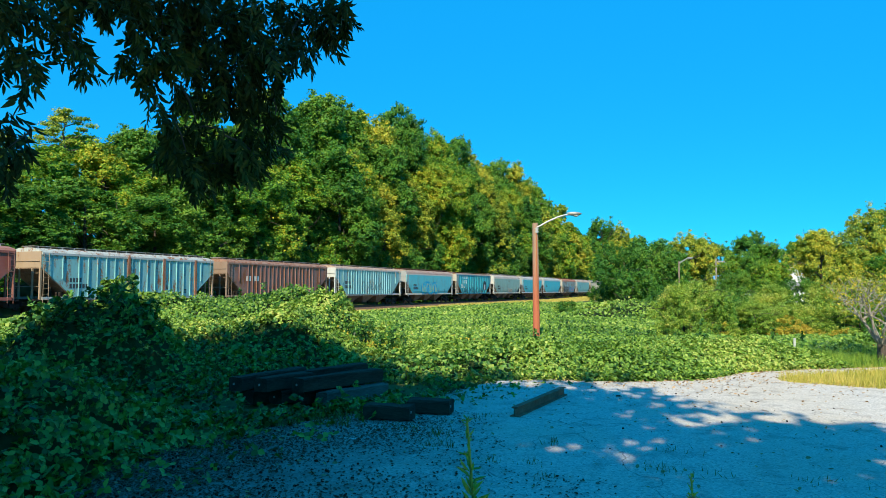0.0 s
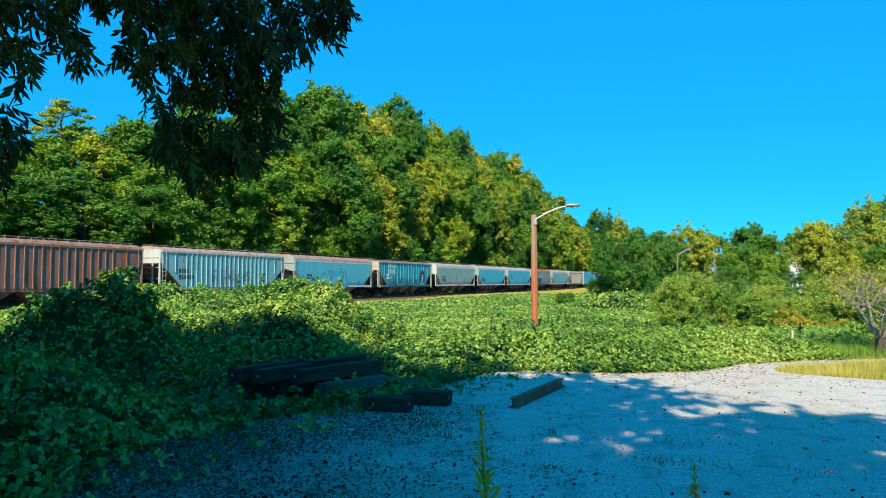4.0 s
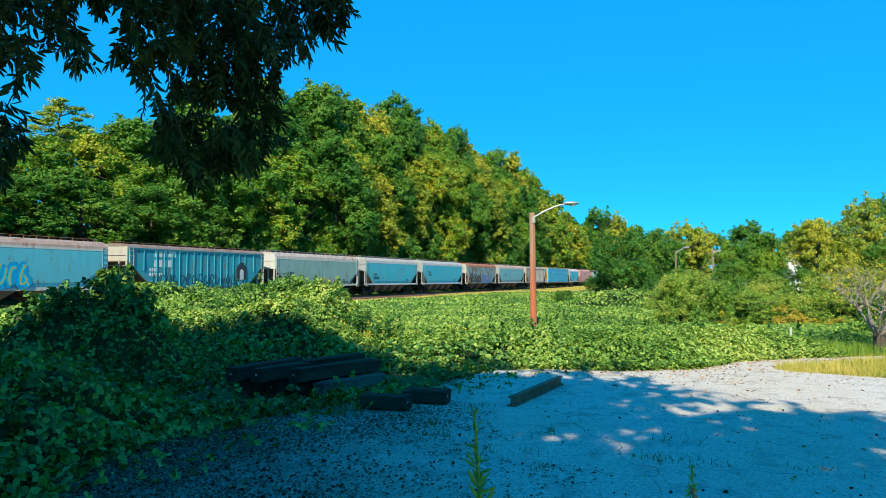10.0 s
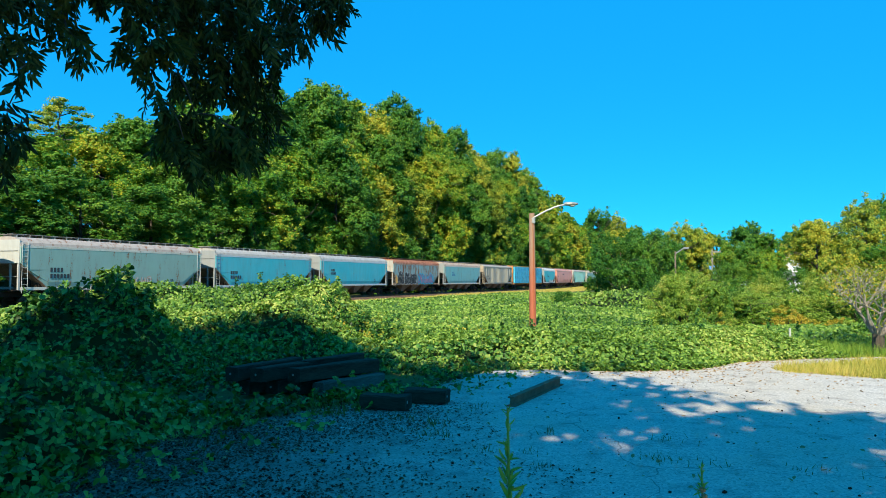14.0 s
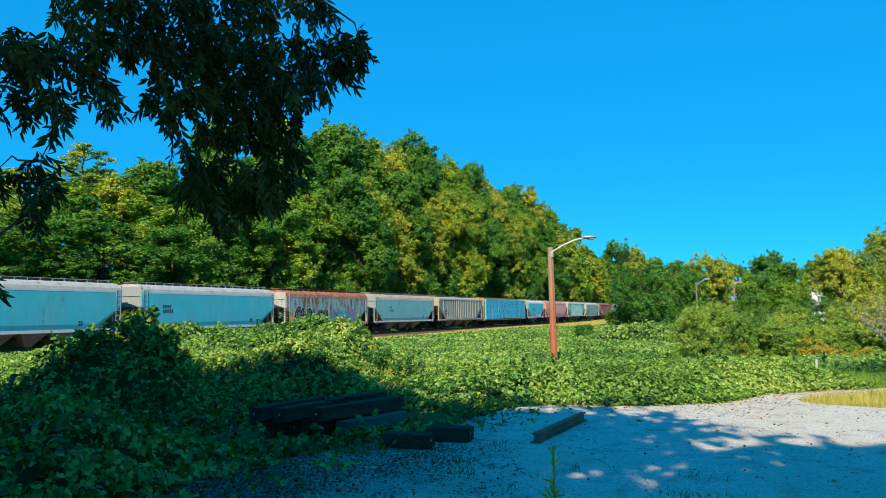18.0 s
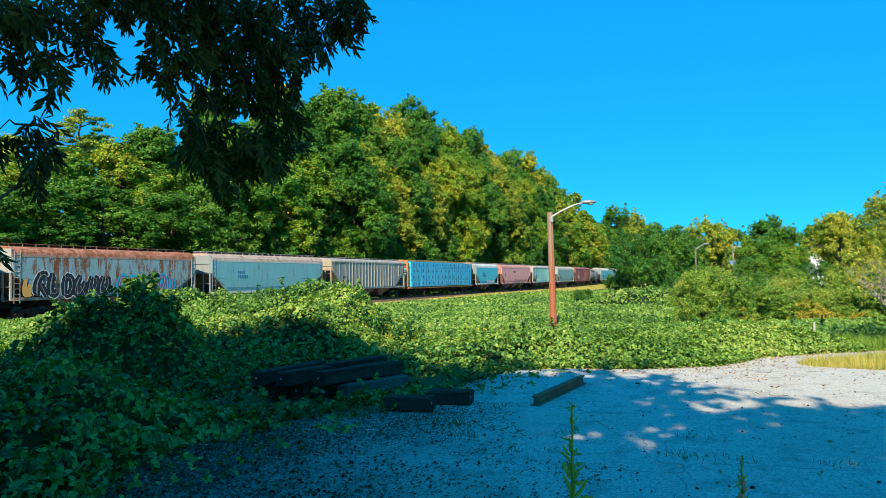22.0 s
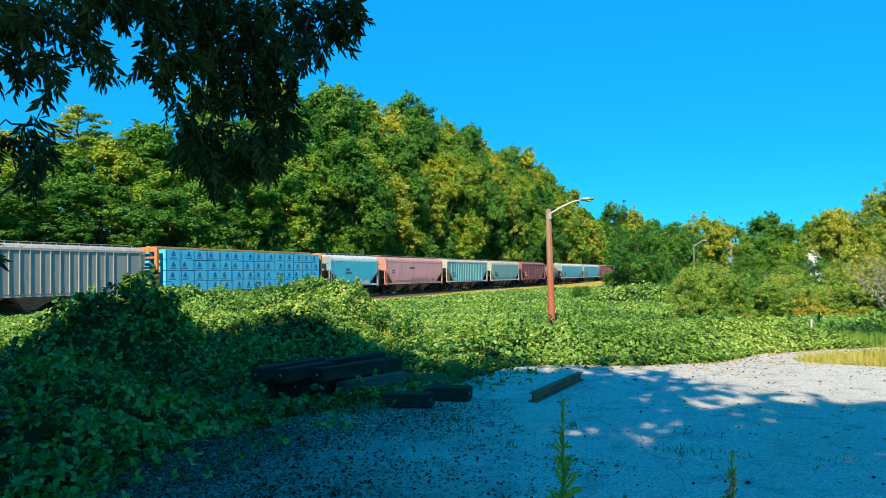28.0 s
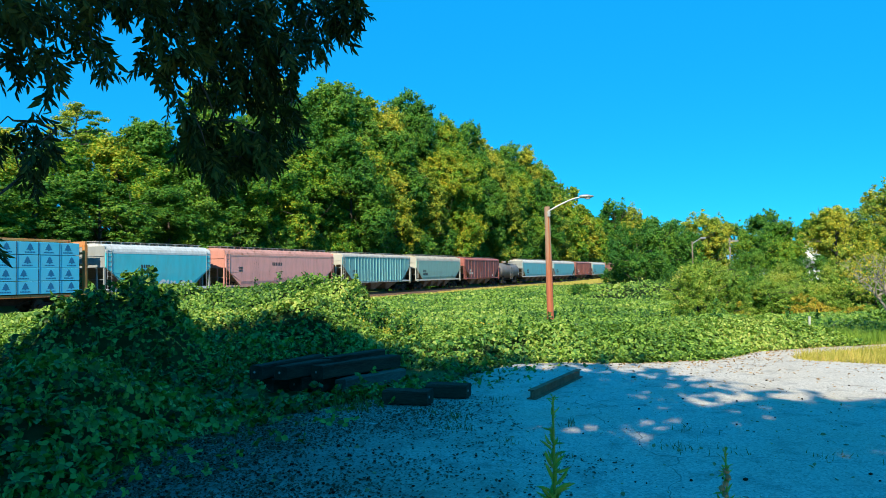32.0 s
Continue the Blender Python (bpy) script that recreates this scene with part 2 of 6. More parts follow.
M_HEDGE = foliage("hedge_leaf", [(0.06, 0.16, 0.02), (0.14, 0.29, 0.035), (0.26, 0.42, 0.055), (0.42, 0.54, 0.09), (0.66, 0.6, 0.15)], 0.4, 0.5, 0.45)
M_GOLD = foliage("yellowing_leaf", [(0.14, 0.22, 0.02), (0.3, 0.32, 0.03), (0.52, 0.43, 0.045), (0.52, 0.36, 0.05)], 0.8, 0.6)
M_GRASS = foliage("dry_grass", [(0.2, 0.25, 0.035), (0.38, 0.37, 0.06), (0.56, 0.48, 0.115), (0.66, 0.5, 0.17)], 0.6, 0.7)
M_TUFT = foliage("cracked_lot_grass", [(0.08, 0.09, 0.02), (0.16, 0.15, 0.04), (0.28, 0.22, 0.08)], 2.0, 0.7)
M_WEED = foliage("weed_green", [(0.136, 0.32, 0.055), (0.213, 0.43, 0.077), (0.291, 0.5, 0.099)], 3.0, 0.5, 0.4)
M_LUSH = foliage("lush_grass", [(0.107, 0.242, 0.034), (0.213, 0.363, 0.048), (0.363, 0.484, 0.067)], 1.0, 0.6, 0.4)
M_TWIG = bark("twig_bark", (0.15, 0.13, 0.11), (0.44, 0.39, 0.34))
M_BARK = bark("bark", (0.03, 0.024, 0.018), (0.11, 0.09, 0.07))
M_BARK_PALE = bark("pale_bark", (0.16, 0.14, 0.12), (0.42, 0.38, 0.33))
M_BARK_GREY = bark("grey_pole_wood", (0.14, 0.11, 0.08), (0.32, 0.26, 0.2))
M_TIE_GREY = surface("weathered_timber", (0.04, 0.033, 0.028), (0.19, 0.16, 0.135), 5.0, 0.95, bump=0.6, fine=60.0, stretch=(0.15, 1, 1))
M_TIE = surface("creosoted_timber", (0.008, 0.006, 0.004), (0.08, 0.058, 0.04), 5.0, 0.95, bump=0.6, fine=60.0, stretch=(0.15, 1, 1))
M_TIE_END = surface("timber_end_grain", (0.02, 0.014, 0.01), (0.07, 0.05, 0.035), 9.0, 0.9, bump=0.6, fine=80.0)
M_RUST = surface("rusted_steel", (0.32, 0.06, 0.035), (0.55, 0.17, 0.1), 6.0, 0.85, bump=0.4, depth=0.004, fine=70.0)
M_RAIL = surface("rail_steel", (0.10, 0.055, 0.035), (0.2, 0.12, 0.08), 3.0, 0.6, 0.3, fine=30.0)
M_UNDER = surface("grimy_running_gear", (0.012, 0.010, 0.009), (0.05, 0.038, 0.03), 3.0, 0.85, fine=20.0)
M_WHEEL = surface("wheel_steel", (0.05, 0.035, 0.025), (0.13, 0.09, 0.065), 4.0, 0.6, 0.4, fine=30.0)
M_BAY = surface("dusty_hopper_chute", (0.14, 0.09, 0.065), (0.38, 0.28, 0.21), 1.2, 0.9, fine=8.0)
M_GALV = surface("weathered_galvanised_steel", (0.26, 0.27, 0.27), (0.42, 0.42, 0.41), 6.0, 0.5, 0.5, bump=0.1, fine=40.0)
M_POLE = surface("stained_wooden_pole", (0.22, 0.065, 0.03), (0.46, 0.16, 0.07), 2.0, 0.8, bump=0.5, fine=30.0, stretch=(4, 4, 0.25))
def pole_wood():
    m, n, l, b = nodes("red_pole_worn_grey")
    v = coords(n, l, (4, 4, 0.25))
    grain = noisy(n, l, v, 9.0, 6, 0.7)
    place = n.new("ShaderNodeSeparateXYZ")
    l.new(coords(n, l), place.inputs[0])
    up = n.new("ShaderNodeMath")
    up.operation = "MULTIPLY_ADD"
    up.inputs[1].default_value = 3.0
    l.new(grain, up.inputs[0])
    l.new(place.outputs["Z"], up.inputs[2])
    red = mixed(n, l, (0.26, 0.06, 0.03), (0.52, 0.16, 0.08), grain)
    grey = mixed(n, l, (0.2, 0.1, 0.06), (0.42, 0.29, 0.2), grain)
    l.new(mixed(n, l, red, grey, span(n, l, up.outputs[0], 3.4, 5.4)), b.inputs["Base Color"])
    b.inputs["Roughness"].default_value = 0.85
    bumped(n, l, b, grain, 0.5, 0.02)
    return m


M_LAMP_POLE = pole_wood()
M_LITTER = surface("brown_litter", (0.04, 0.028, 0.02), (0.2, 0.13, 0.085), 20.0, 0.95)
M_HUSK = surface("dark_husk", (0.012, 0.009, 0.007), (0.05, 0.03, 0.02), 20.0, 0.9)
M_STRAW = surface("fallen_leaf", (0.26, 0.14, 0.06), (0.52, 0.36, 0.18), 9.0, 0.9)
M_WALKWAY = surface("walkway_grating", (0.3, 0.28, 0.26), (0.5, 0.47, 0.43), 5.0, 0.7, 0.2, fine=40.0)
M_BAR = plain("dark_lettering", (0.04, 0.05, 0.06), 0.7)
M_BAR_PALE = plain("pale_lettering", (0.75, 0.75, 0.7), 0.7)

# ---- mesh helpers ----


def mesh_of(bm, name, material):
    me = bpy.data.meshes.new(name)
    bm.to_mesh(me)
    bm.free()
    me.materials.append(material)
    return me


def part(name, bm, material, parent, label=""):
    """Links a bmesh, or a mesh made before, as one mesh object under a thing or a part."""
    ob = new(name, bm if isinstance(bm, bpy.types.Mesh) else mesh_of(bm, name, material))
    ob.parent = parent
    return tagged(ob, label)


def thing(name, bm, material, label, category, m=None, group="", kind=""):
    ob = new(name, bm if bm is None or isinstance(bm, bpy.types.Mesh) else mesh_of(bm, name, material))
    if m is not None:
        ob.matrix_basis = m
    return tagged(ob, label, category, group, kind)


def box(bm, x0, x1, y0, y1, z0, z1, bevel=0.0):
    made = bmesh.ops.create_cube(bm, size=1.0, matrix=Matrix.LocRotScale(((x0 + x1) / 2, (y0 + y1) / 2, (z0 + z1) / 2), None, (x1 - x0, y1 - y0, z1 - z0)))
    if bevel:
        edges = list({e for v in made["verts"] for e in v.link_edges})
        bmesh.ops.bevel(bm, geom=edges, offset=bevel, segments=1, affect="EDGES")
    return bm


def rod(bm, a, b, r0, r1=None, seg=6, caps=True):
    a, b = Vector(a), Vector(b)
    r1 = r0 if r1 is None else r1
    turn = (b - a).to_track_quat("Z", "Y").to_matrix().to_4x4()
    bmesh.ops.create_cone(bm, cap_ends=caps, segments=seg, radius1=r0, radius2=r1, depth=(b - a).length, matrix=Matrix.Translation((a + b) / 2) @ turn)
    return bm


def prism(bm, outline, y0, y1):
    """An outline of (x, z) drawn out from y0 to y1."""
    a = [bm.verts.new((x, y0, z)) for x, z in outline]
    b = [bm.verts.new((x, y1, z)) for x, z in outline]
    bm.faces.new(a)
    bm.faces.new(b[::-1])
    for i in range(len(a)):
        j = (i + 1) % len(a)
        bm.faces.new((a[j], a[i], b[i], b[j]))
    bmesh.ops.recalc_face_normals(bm, faces=bm.faces)
    return bm


def loft(bm, rings, caps=True):
    rows = [[bm.verts.new(p) for p in ring] for ring in rings]
    k = len(rows[0])
    for a, b in zip(rows, rows[1:]):
        for i in range(k):
            bm.faces.new((a[i], a[(i + 1) % k], b[(i + 1) % k], b[i]))
    if caps:
        bm.faces.new(rows[0][::-1])
        bm.faces.new(rows[-1])
    bmesh.ops.recalc_face_normals(bm, faces=bm.faces)
    return bm


def fast_mesh(name, verts, sides, material, smooth=False):
    """A mesh of separate faces of equally many sides: verts is an array (faces * sides, 3)."""
    me = bpy.data.meshes.new(name)
    count = len(verts)
    me.vertices.add(count)
    me.vertices.foreach_set("co", np.asarray(verts, np.float32).ravel())
    me.loops.add(count)
    me.loops.foreach_set("vertex_index", np.arange(count, dtype=np.int32))
    me.polygons.add(count // sides)
    me.polygons.foreach_set("loop_start", np.arange(0, count, sides, dtype=np.int32))
    me.update(calc_edges=True)
    me.materials.append(material)
    return me


def folded_mesh(name, verts, material):
    """Leaves of six points each (stem, two on one side, tip, two on the other), folded along the midrib."""
    me = bpy.data.meshes.new(name)
    count = len(verts) // 6
    idx = (np.arange(count)[:, None] * 6 + np.array([0, 1, 2, 3, 0, 3, 4, 5])[None]).astype(np.int32)
    me.vertices.add(count * 6)
    me.vertices.foreach_set("co", np.asarray(verts, np.float32).ravel())
    me.loops.add(count * 8)
    me.loops.foreach_set("vertex_index", idx.ravel())
    me.polygons.add(count * 2)
    me.polygons.foreach_set("loop_start", np.arange(0, count * 8, 4, dtype=np.int32))
    me.update(calc_edges=True)
    me.materials.append(material)
    return me


def unit(v):
    return v / np.maximum(np.linalg.norm(v, axis=-1, keepdims=True), 1e-9)


def leaf_verts(rng, at, normal, size, along=None, ratio=0.62, fold=0.18):
    """Six-point leaves at the places given, facing the normals, about size long."""
    n = unit(normal)
    a = rng.normal(size=at.shape) if along is None else along + rng.normal(size=at.shape) * 0.25
    a = unit(a - (a * n).sum(-1, keepdims=True) * n)
    b = np.cross(n, a)
    size = np.asarray(size)[:, None]
    w = size * ratio * 0.5
    lift = n * size * fold
    return np.stack([at, at + a * size * 0.3 + b * w + lift * 0.6, at + a * size * 0.68 + b * w * 0.8 + lift * 0.4, at + a * size - lift * 0.3,
                     at + a * size * 0.68 - b * w * 0.8 + lift * 0.4, at + a * size * 0.3 - b * w + lift * 0.6], 1).reshape(-1, 3)


def card_verts(rng, at, normal, size):
    """Four-point leaf sprays, uneven rhombs."""
    n = unit(normal)
    a = rng.normal(size=at.shape)
    a = unit(a - (a * n).sum(-1, keepdims=True) * n)
    b = np.cross(n, a)
    s = np.asarray(size)[:, None]
    j = rng.uniform(0.6, 1.1, (len(at), 4, 1))
    return np.stack([at - a * s * 0.5 * j[:, 0], at + b * s * 0.4 * j[:, 1], at + a * s * 0.5 * j[:, 2], at - b * s * 0.4 * j[:, 3]], 1).reshape(-1, 3)


def dart_verts(rng, at, normal, size):
    """Three-point leaf sprays for crowns seen from afar."""
    n = unit(normal)
    a = rng.normal(size=at.shape)
    a = unit(a - (a * n).sum(-1, keepdims=True) * n)
    b = np.cross(n, a)
    s = np.asarray(size)[:, None]
    j = rng.uniform(0.7, 1.15, (len(at), 3, 1))
    return np.stack([at + a * s * 0.62 * j[:, 0], at - a * s * 0.35 + b * s * 0.5 * j[:, 1], at - a * s * 0.35 - b * s * 0.5 * j[:, 2]], 1).reshape(-1, 3)


def wave(x, y, f=1.0, seed=0.0):
    """A smooth uneven field of about -1 to 1."""
    return (np.sin(1.31 * f * x + 0.7 * f * y + seed) + np.sin(-0.83 * f * x + 1.57 * f * y + 2.1 + seed * 1.7)
            + np.sin(2.3 * f * x - 1.9 * f * y + 0.6 + seed * 0.6) * 0.6 + np.sin(3.1 * f * x + 3.7 * f * y + 4.0 + seed) * 0.4) / 3.0


def smooth(lo, hi, v):
    t = np.clip((v - lo) / (hi - lo), 0, 1)
    return t * t * (3 - 2 * t)


# ---- the plan ----
TURN = radians(22.25)  # the railway's heading, right of +y
ALONG = np.array([math.sin(TURN), math.cos(TURN)])
AWAY = np.array([-math.cos(TURN), math.sin(TURN)])
TRACK, RAIL_Z = 44.2, -0.48


def on_track(s, off=0.0, z=0.0):
    p = ALONG * s + AWAY * (TRACK + off)
    return Vector((p[0], p[1], z))


LOT = [(-2.2, -8), (-2.7, 3.5), (-2.95, 5.9), (-2.6, 7.7), (-1.6, 8.85), (-0.7, 9.75), (0.15, 11.6), (0.9, 12.7), (1.8, 12.9), (3.0, 12.6), (4.5, 12.9),
       (5.7, 14.1), (7.2, 14.7), (9.5, 15.3), (13, 16.0), (18, 16.6), (18, -8)]


def lot_distance(x, y):
    """Metres outside the edge of the lot (negative inside)."""
    x, y = np.asarray(x, float), np.asarray(y, float)
    best = np.full(x.shape, 1e9)
    inside = np.zeros(x.shape, bool)
    for (ax, ay), (bx, by) in zip(LOT, LOT[1:] + LOT[:1]):
        dx, dy = bx - ax, by - ay
        t = np.clip(((x - ax) * dx + (y - ay) * dy) / (dx * dx + dy * dy), 0, 1)
        best = np.minimum(best, np.hypot(x - ax - t * dx, y - ay - t * dy))
        cross = ((ay > y) != (by > y)) & (x < dx * (y - ay) / (dy if dy else 1e-9) + ax)
        inside ^= cross
    return np.where(inside, -best, best)


def track_offset(x, y):
    return np.asarray(x) * AWAY[0] + np.asarray(y) * AWAY[1] - TRACK


def ground_z(x, y):
    """The lie of the land: level lot, a shallow field, the railway bank, a wooded slope behind it."""
    x, y = np.asarray(x, float), np.asarray(y, float)
    off, out = track_offset(x, y), lot_distance(x, y)
    z = -0.75 * smooth(1.0, 14.0, out) + 0.06 * wave(x, y, 0.35) * smooth(2, 8, out)
    bank = smooth(-7.0, -3.2, off) * (1 - smooth(3.2, 7.0, off))
    z = z * (1 - bank) + (RAIL_Z - 0.42) * bank
    z = z - 0.22 * smooth(-15.0, -11.0, off) * (1 - smooth(-6.0, -4.0, off))
    return z + 9.0 * smooth(4, 48, off) + 3.0 * smooth(120, 330, y) * smooth(10, 90, x)


MOUNDS = [(-5.8, 12.0, 1.05, 0.7), (-7.2, 12.0, 0.95, 0.42), (-5.0, 11.6, 0.7, 0.35), (-5.5, 12.2, 0.45, 0.4), (-6.3, 11.4, 0.5, 0.25), (-6.2, 20.5, 2.0, 0.5), (-3.5, 19.5, 1.0, 0.6), (-9.5, 20.0, 2.2, 0.35),
          (-2.0, 17.0, 0.9, 0.45), (-4.4, 8.2, 1.2, 0.2), (-5.2, 6.2, 1.5, 0.25), (-3.3, 14.6, 1.0, 0.25), (-2.9, 17.0, 0.8, 0.45), (14.0, 55.0, 3.5, 1.0), (19.0, 48.0, 4.0, 1.2)]


def heap_distance(x, y):
    """Metres from the middle line of the heap of ties."""
    u = np.clip(((x + 2.9) * 1.9 + (y - 9.9) * 1.6) / 6.17, 0, 1)
    return np.hypot(x + 2.9 - 1.9 * u, y - 9.9 - 1.6 * u)


def vine_z(x, y):
    """The top of the vine carpet."""
    x, y = np.asarray(x, float), np.asarray(y, float)
    out = lot_distance(x, y)
    thick = 0.34 * smooth(-0.1, 1.2, out) + 0.14 * wave(x, y, 1.1, 1.0) * smooth(0.2, 1.5, out) + 0.075 * wave(x, y, 3.1, 2.0) * smooth(-0.1, 0.6, out)
    thick = thick + (0.58 + 0.24 * wave(x, y, 1.5, 3.0)) * smooth(-1.2, -3.6, x) * smooth(11.6, 14.5, y) * (1 - smooth(24, 34, y))
    thick = thick + 0.24 * smooth(-1.5, -4.0, x) * smooth(14.5, 19, y) * (1 - smooth(24, 34, y))
    thick = thick * (1 - 0.9 * smooth(-14.5, -10.0, track_offset(x, y)))
    for mx, my, r, h in MOUNDS:
        d2 = ((x - mx) ** 2 + (y - my) ** 2) / (r * r)
        thick = thick + h * np.exp(-d2 * d2 * 0.6) * (1 + 0.3 * wave(x, y, 2.6, mx) + 0.2 * wave(x, y, 6.0, my))
    thick = thick * (1 - smooth(7.2, 8.7, x) * (1 - smooth(17.3, 19.8, y)))
    thick = thick * (0.05 + 0.95 * smooth(1.0, 2.6, heap_distance(x, y)))  # the heap of ties keeps the vines down
    return ground_z(x, y) + np.maximum(thick, 0.02)


# ---- ground, lot, vines, railway ----


def sheet(name, xs, ys, height, material, keep=None):
    X, Y = np.meshgrid(xs, ys)
    Z = height(X, Y)
    verts = np.stack([X, Y, Z], -1).reshape(-1, 3)
    w, hgt = len(xs), len(ys)
    i = np.arange(w * hgt).reshape(hgt, w)
    quads = np.stack([i[:-1, :-1], i[:-1, 1:], i[1:, 1:], i[1:, :-1]], -1).reshape(-1, 4)
    if keep is not None:
        quads = quads[keep(X, Y)[:-1, :-1].reshape(-1)]
    me = bpy.data.meshes.new(name)
    me.from_pydata(verts.tolist(), [], quads.tolist())
    me.polygons.foreach_set("use_smooth", [True] * len(me.polygons))
    me.materials.append(material)
    return me


def steps(*parts):
    return np.unique(np.concatenate([np.arange(a, b, d) for a, b, d in parts]))


def build_ground():
    xs = steps((-1500, -200, 100), (-200, -40, 8), (-40, 40, 1.0), (40, 200, 8), (200, 1501, 100))
    ys = steps((-300, -20, 35), (-20, 70, 1.0), (70, 300, 6), (300, 2001, 100))
    thing("ground", sheet("ground", xs, ys, lambda x, y: ground_z(x, y) - 0.03, M_GROUND), None, "grassy earth that falls from the lot to a railway bank", "ground", kind="structure")
    bm = bmesh.new()
    lo = [bm.verts.new((x, y, -0.2)) for x, y in LOT]
    hi = [bm.verts.new((x, y, 0.012)) for x, y in LOT]
    bm.faces.new(hi[::-1])
    for i in range(len(LOT)):
        j = (i + 1) % len(LOT)
        bm.faces.new((lo[i], lo[j], hi[j], hi[i]))
    bmesh.ops.recalc_face_normals(bm, faces=bm.faces)
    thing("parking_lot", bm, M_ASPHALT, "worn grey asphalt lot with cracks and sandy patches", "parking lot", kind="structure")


def scatter(rng, count, x0, x1, y0, y1):
    return rng.uniform(x0, x1, count), rng.uniform(y0, y1, count)


def vine_leaves(rng, x, y, size, tilt, lift, three):
    """Leaves on the vine carpet, each of three leaflets near by, of one spray far off."""
    e = 0.15
    z = vine_z(x, y)
    slope = np.stack([-(vine_z(x + e, y) - z) / e, -(vine_z(x, y + e) - z) / e, np.ones_like(z)], -1)
    n = unit(unit(slope) + rng.normal(size=slope.shape) * tilt)
    at = np.stack([x, y, z + rng.uniform(-0.10, lift, len(x))], -1)
    if not three:
        return leaf_verts(rng, at, n, size, ratio=0.55, fold=0.12)
    a = rng.normal(size=at.shape)
    a = unit(a - (a * n).sum(-1, keepdims=True) * n)
    b = np.cross(n, a)
    out = [leaf_verts(rng, at, n + rng.normal(size=n.shape) * 0.2, size, along=d, ratio=0.78) for d in (a, b * 0.9 - a * 0.2, -b * 0.9 - a * 0.2)]
    return np.concatenate(out)


def build_vines():
    rng = np.random.default_rng(11)
    vine = lambda X, Y: (lot_distance(X, Y) > 0.25) & ~((X > 8.3) & (Y < 17.6)) & (track_offset(X, Y) < -9.0)
    # Backing sheets added below the leaves, dark to stand for shaded gaps
    xs, ys = steps((-14, 24, 0.25)), steps((2, 26, 0.25))
    thing("vine_mat", sheet("vine_mat", xs, ys, lambda x, y: vine_z(x, y) - 0.13, M_SHADED_SOIL, vine), None, "dark backing sheet for soil and shaded gaps under kudzu leaves", "vines", kind="stuff")
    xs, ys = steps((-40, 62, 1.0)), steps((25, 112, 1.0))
    thing("vine_mat", sheet("vine_mat", xs, ys, lambda x, y: vine_z(x, y) - 0.16, M_SHADED_SOIL, vine), None, "dark backing sheet for soil and shaded gaps under far kudzu leaves", "vines", kind="stuff")
    # the near bank, in leaves of three leaflets
    zones = []
    x, y = scatter(rng, 35000, -9.5, 2.5, 3.0, 14.0)
    out = lot_distance(x, y)
    ok = ((out > -0.12 + 0.25 * wave(x, y, 2.0)) | ((out > -0.9 + 0.5 * wave(x, y, 1.3)) & (rng.uniform(0, 1, len(x)) < 0.16))) & (np.abs(x) < 0.72 * y + 1.5) & ((heap_distance(x, y) > 0.95) | (rng.uniform(0, 1, len(x)) < 0.12))
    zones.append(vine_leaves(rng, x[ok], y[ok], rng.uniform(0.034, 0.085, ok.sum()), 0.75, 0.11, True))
    # sprigs that stand out of the mounds
    n = 150
    cx, cy = np.concatenate([-5.9 + rng.normal(size=90) * 0.75, rng.uniform(-7.5, -1.0, 60)]), np.concatenate([12.0 + rng.normal(size=90) * 0.6, rng.uniform(7.5, 13.5, 60)])
    k = np.repeat(np.arange(n), 14)
    rise = rng.uniform(0, 1, len(k))
    bend = rng.normal(size=(n, 2))[k] * 0.16
    at = np.stack([cx[k] + bend[:, 0] * rise, cy[k] + bend[:, 1] * rise, vine_z(cx, cy)[k] + rise * rng.uniform(0.1, 0.27, n)[k]], -1)
    ok = lot_distance(at[:, 0], at[:, 1]) > 0.5
    zones.append(leaf_verts(rng, at[ok], rng.normal(size=(ok.sum(), 3)) * 0.5 + [0, -0.3, 0.7], rng.uniform(0.07, 0.13, ok.sum()), ratio=0.75))
    thing("kudzu", folded_mesh("kudzu", np.concatenate(zones), M_KUDZU_SHADE_TONE), None, "kudzu vines with broad green leaves in the shade beside the lot", "kudzu vines", kind="stuff")
    far = []
    spray = []
    for count, x0, x1, y0, y1, s0, s1 in ((105000, -11, 12, 12.4, 17.5, 0.03, 0.066), (190000, -16, 18, 17, 26, 0.065, 0.135), (230000, -26, 34, 25.5, 48, 0.1, 0.2), (150000, -16, 60, 47, 108, 0.16, 0.33)):
        x, y = scatter(rng, count, x0, x1, y0, y1)
        ok = (lot_distance(x, y) > -0.05) & (track_offset(x, y) < -9.6 + 1.6 * wave(x, y, 0.5)) & (np.abs(x) < 0.68 * y + 2) & ~((y < 14) & (x < 1.2)) & ~((x > 8.3) & (y < 17.5 + 0.6 * wave(x, y, 1.5)))
        x, y, size = x[ok], y[ok], rng.uniform(s0, s1, ok.sum())
        if y0 < 15:
            far.append(vine_leaves(rng, x, y, size, 0.5, 0.12, True))
        else:
            spray.append(card_verts(rng, np.stack([x, y, vine_z(x, y) + rng.uniform(-0.1, 0.12, len(x))], -1), rng.normal(size=(len(x), 3)) * 0.62 + [0, -0.45, 0.8], size))
    thing("kudzu", fast_mesh("far_kudzu", np.concatenate(spray), 4, M_KUDZU_SUN_TONE), None, "far sunlit kudzu that covers the field up to the railway", "kudzu vines", kind="stuff")
    thing("kudzu", folded_mesh("kudzu_field", np.concatenate(far), M_KUDZU_SUN_TONE), None, "sunlit kudzu field of light green leaves behind the lot", "kudzu vines", kind="stuff")


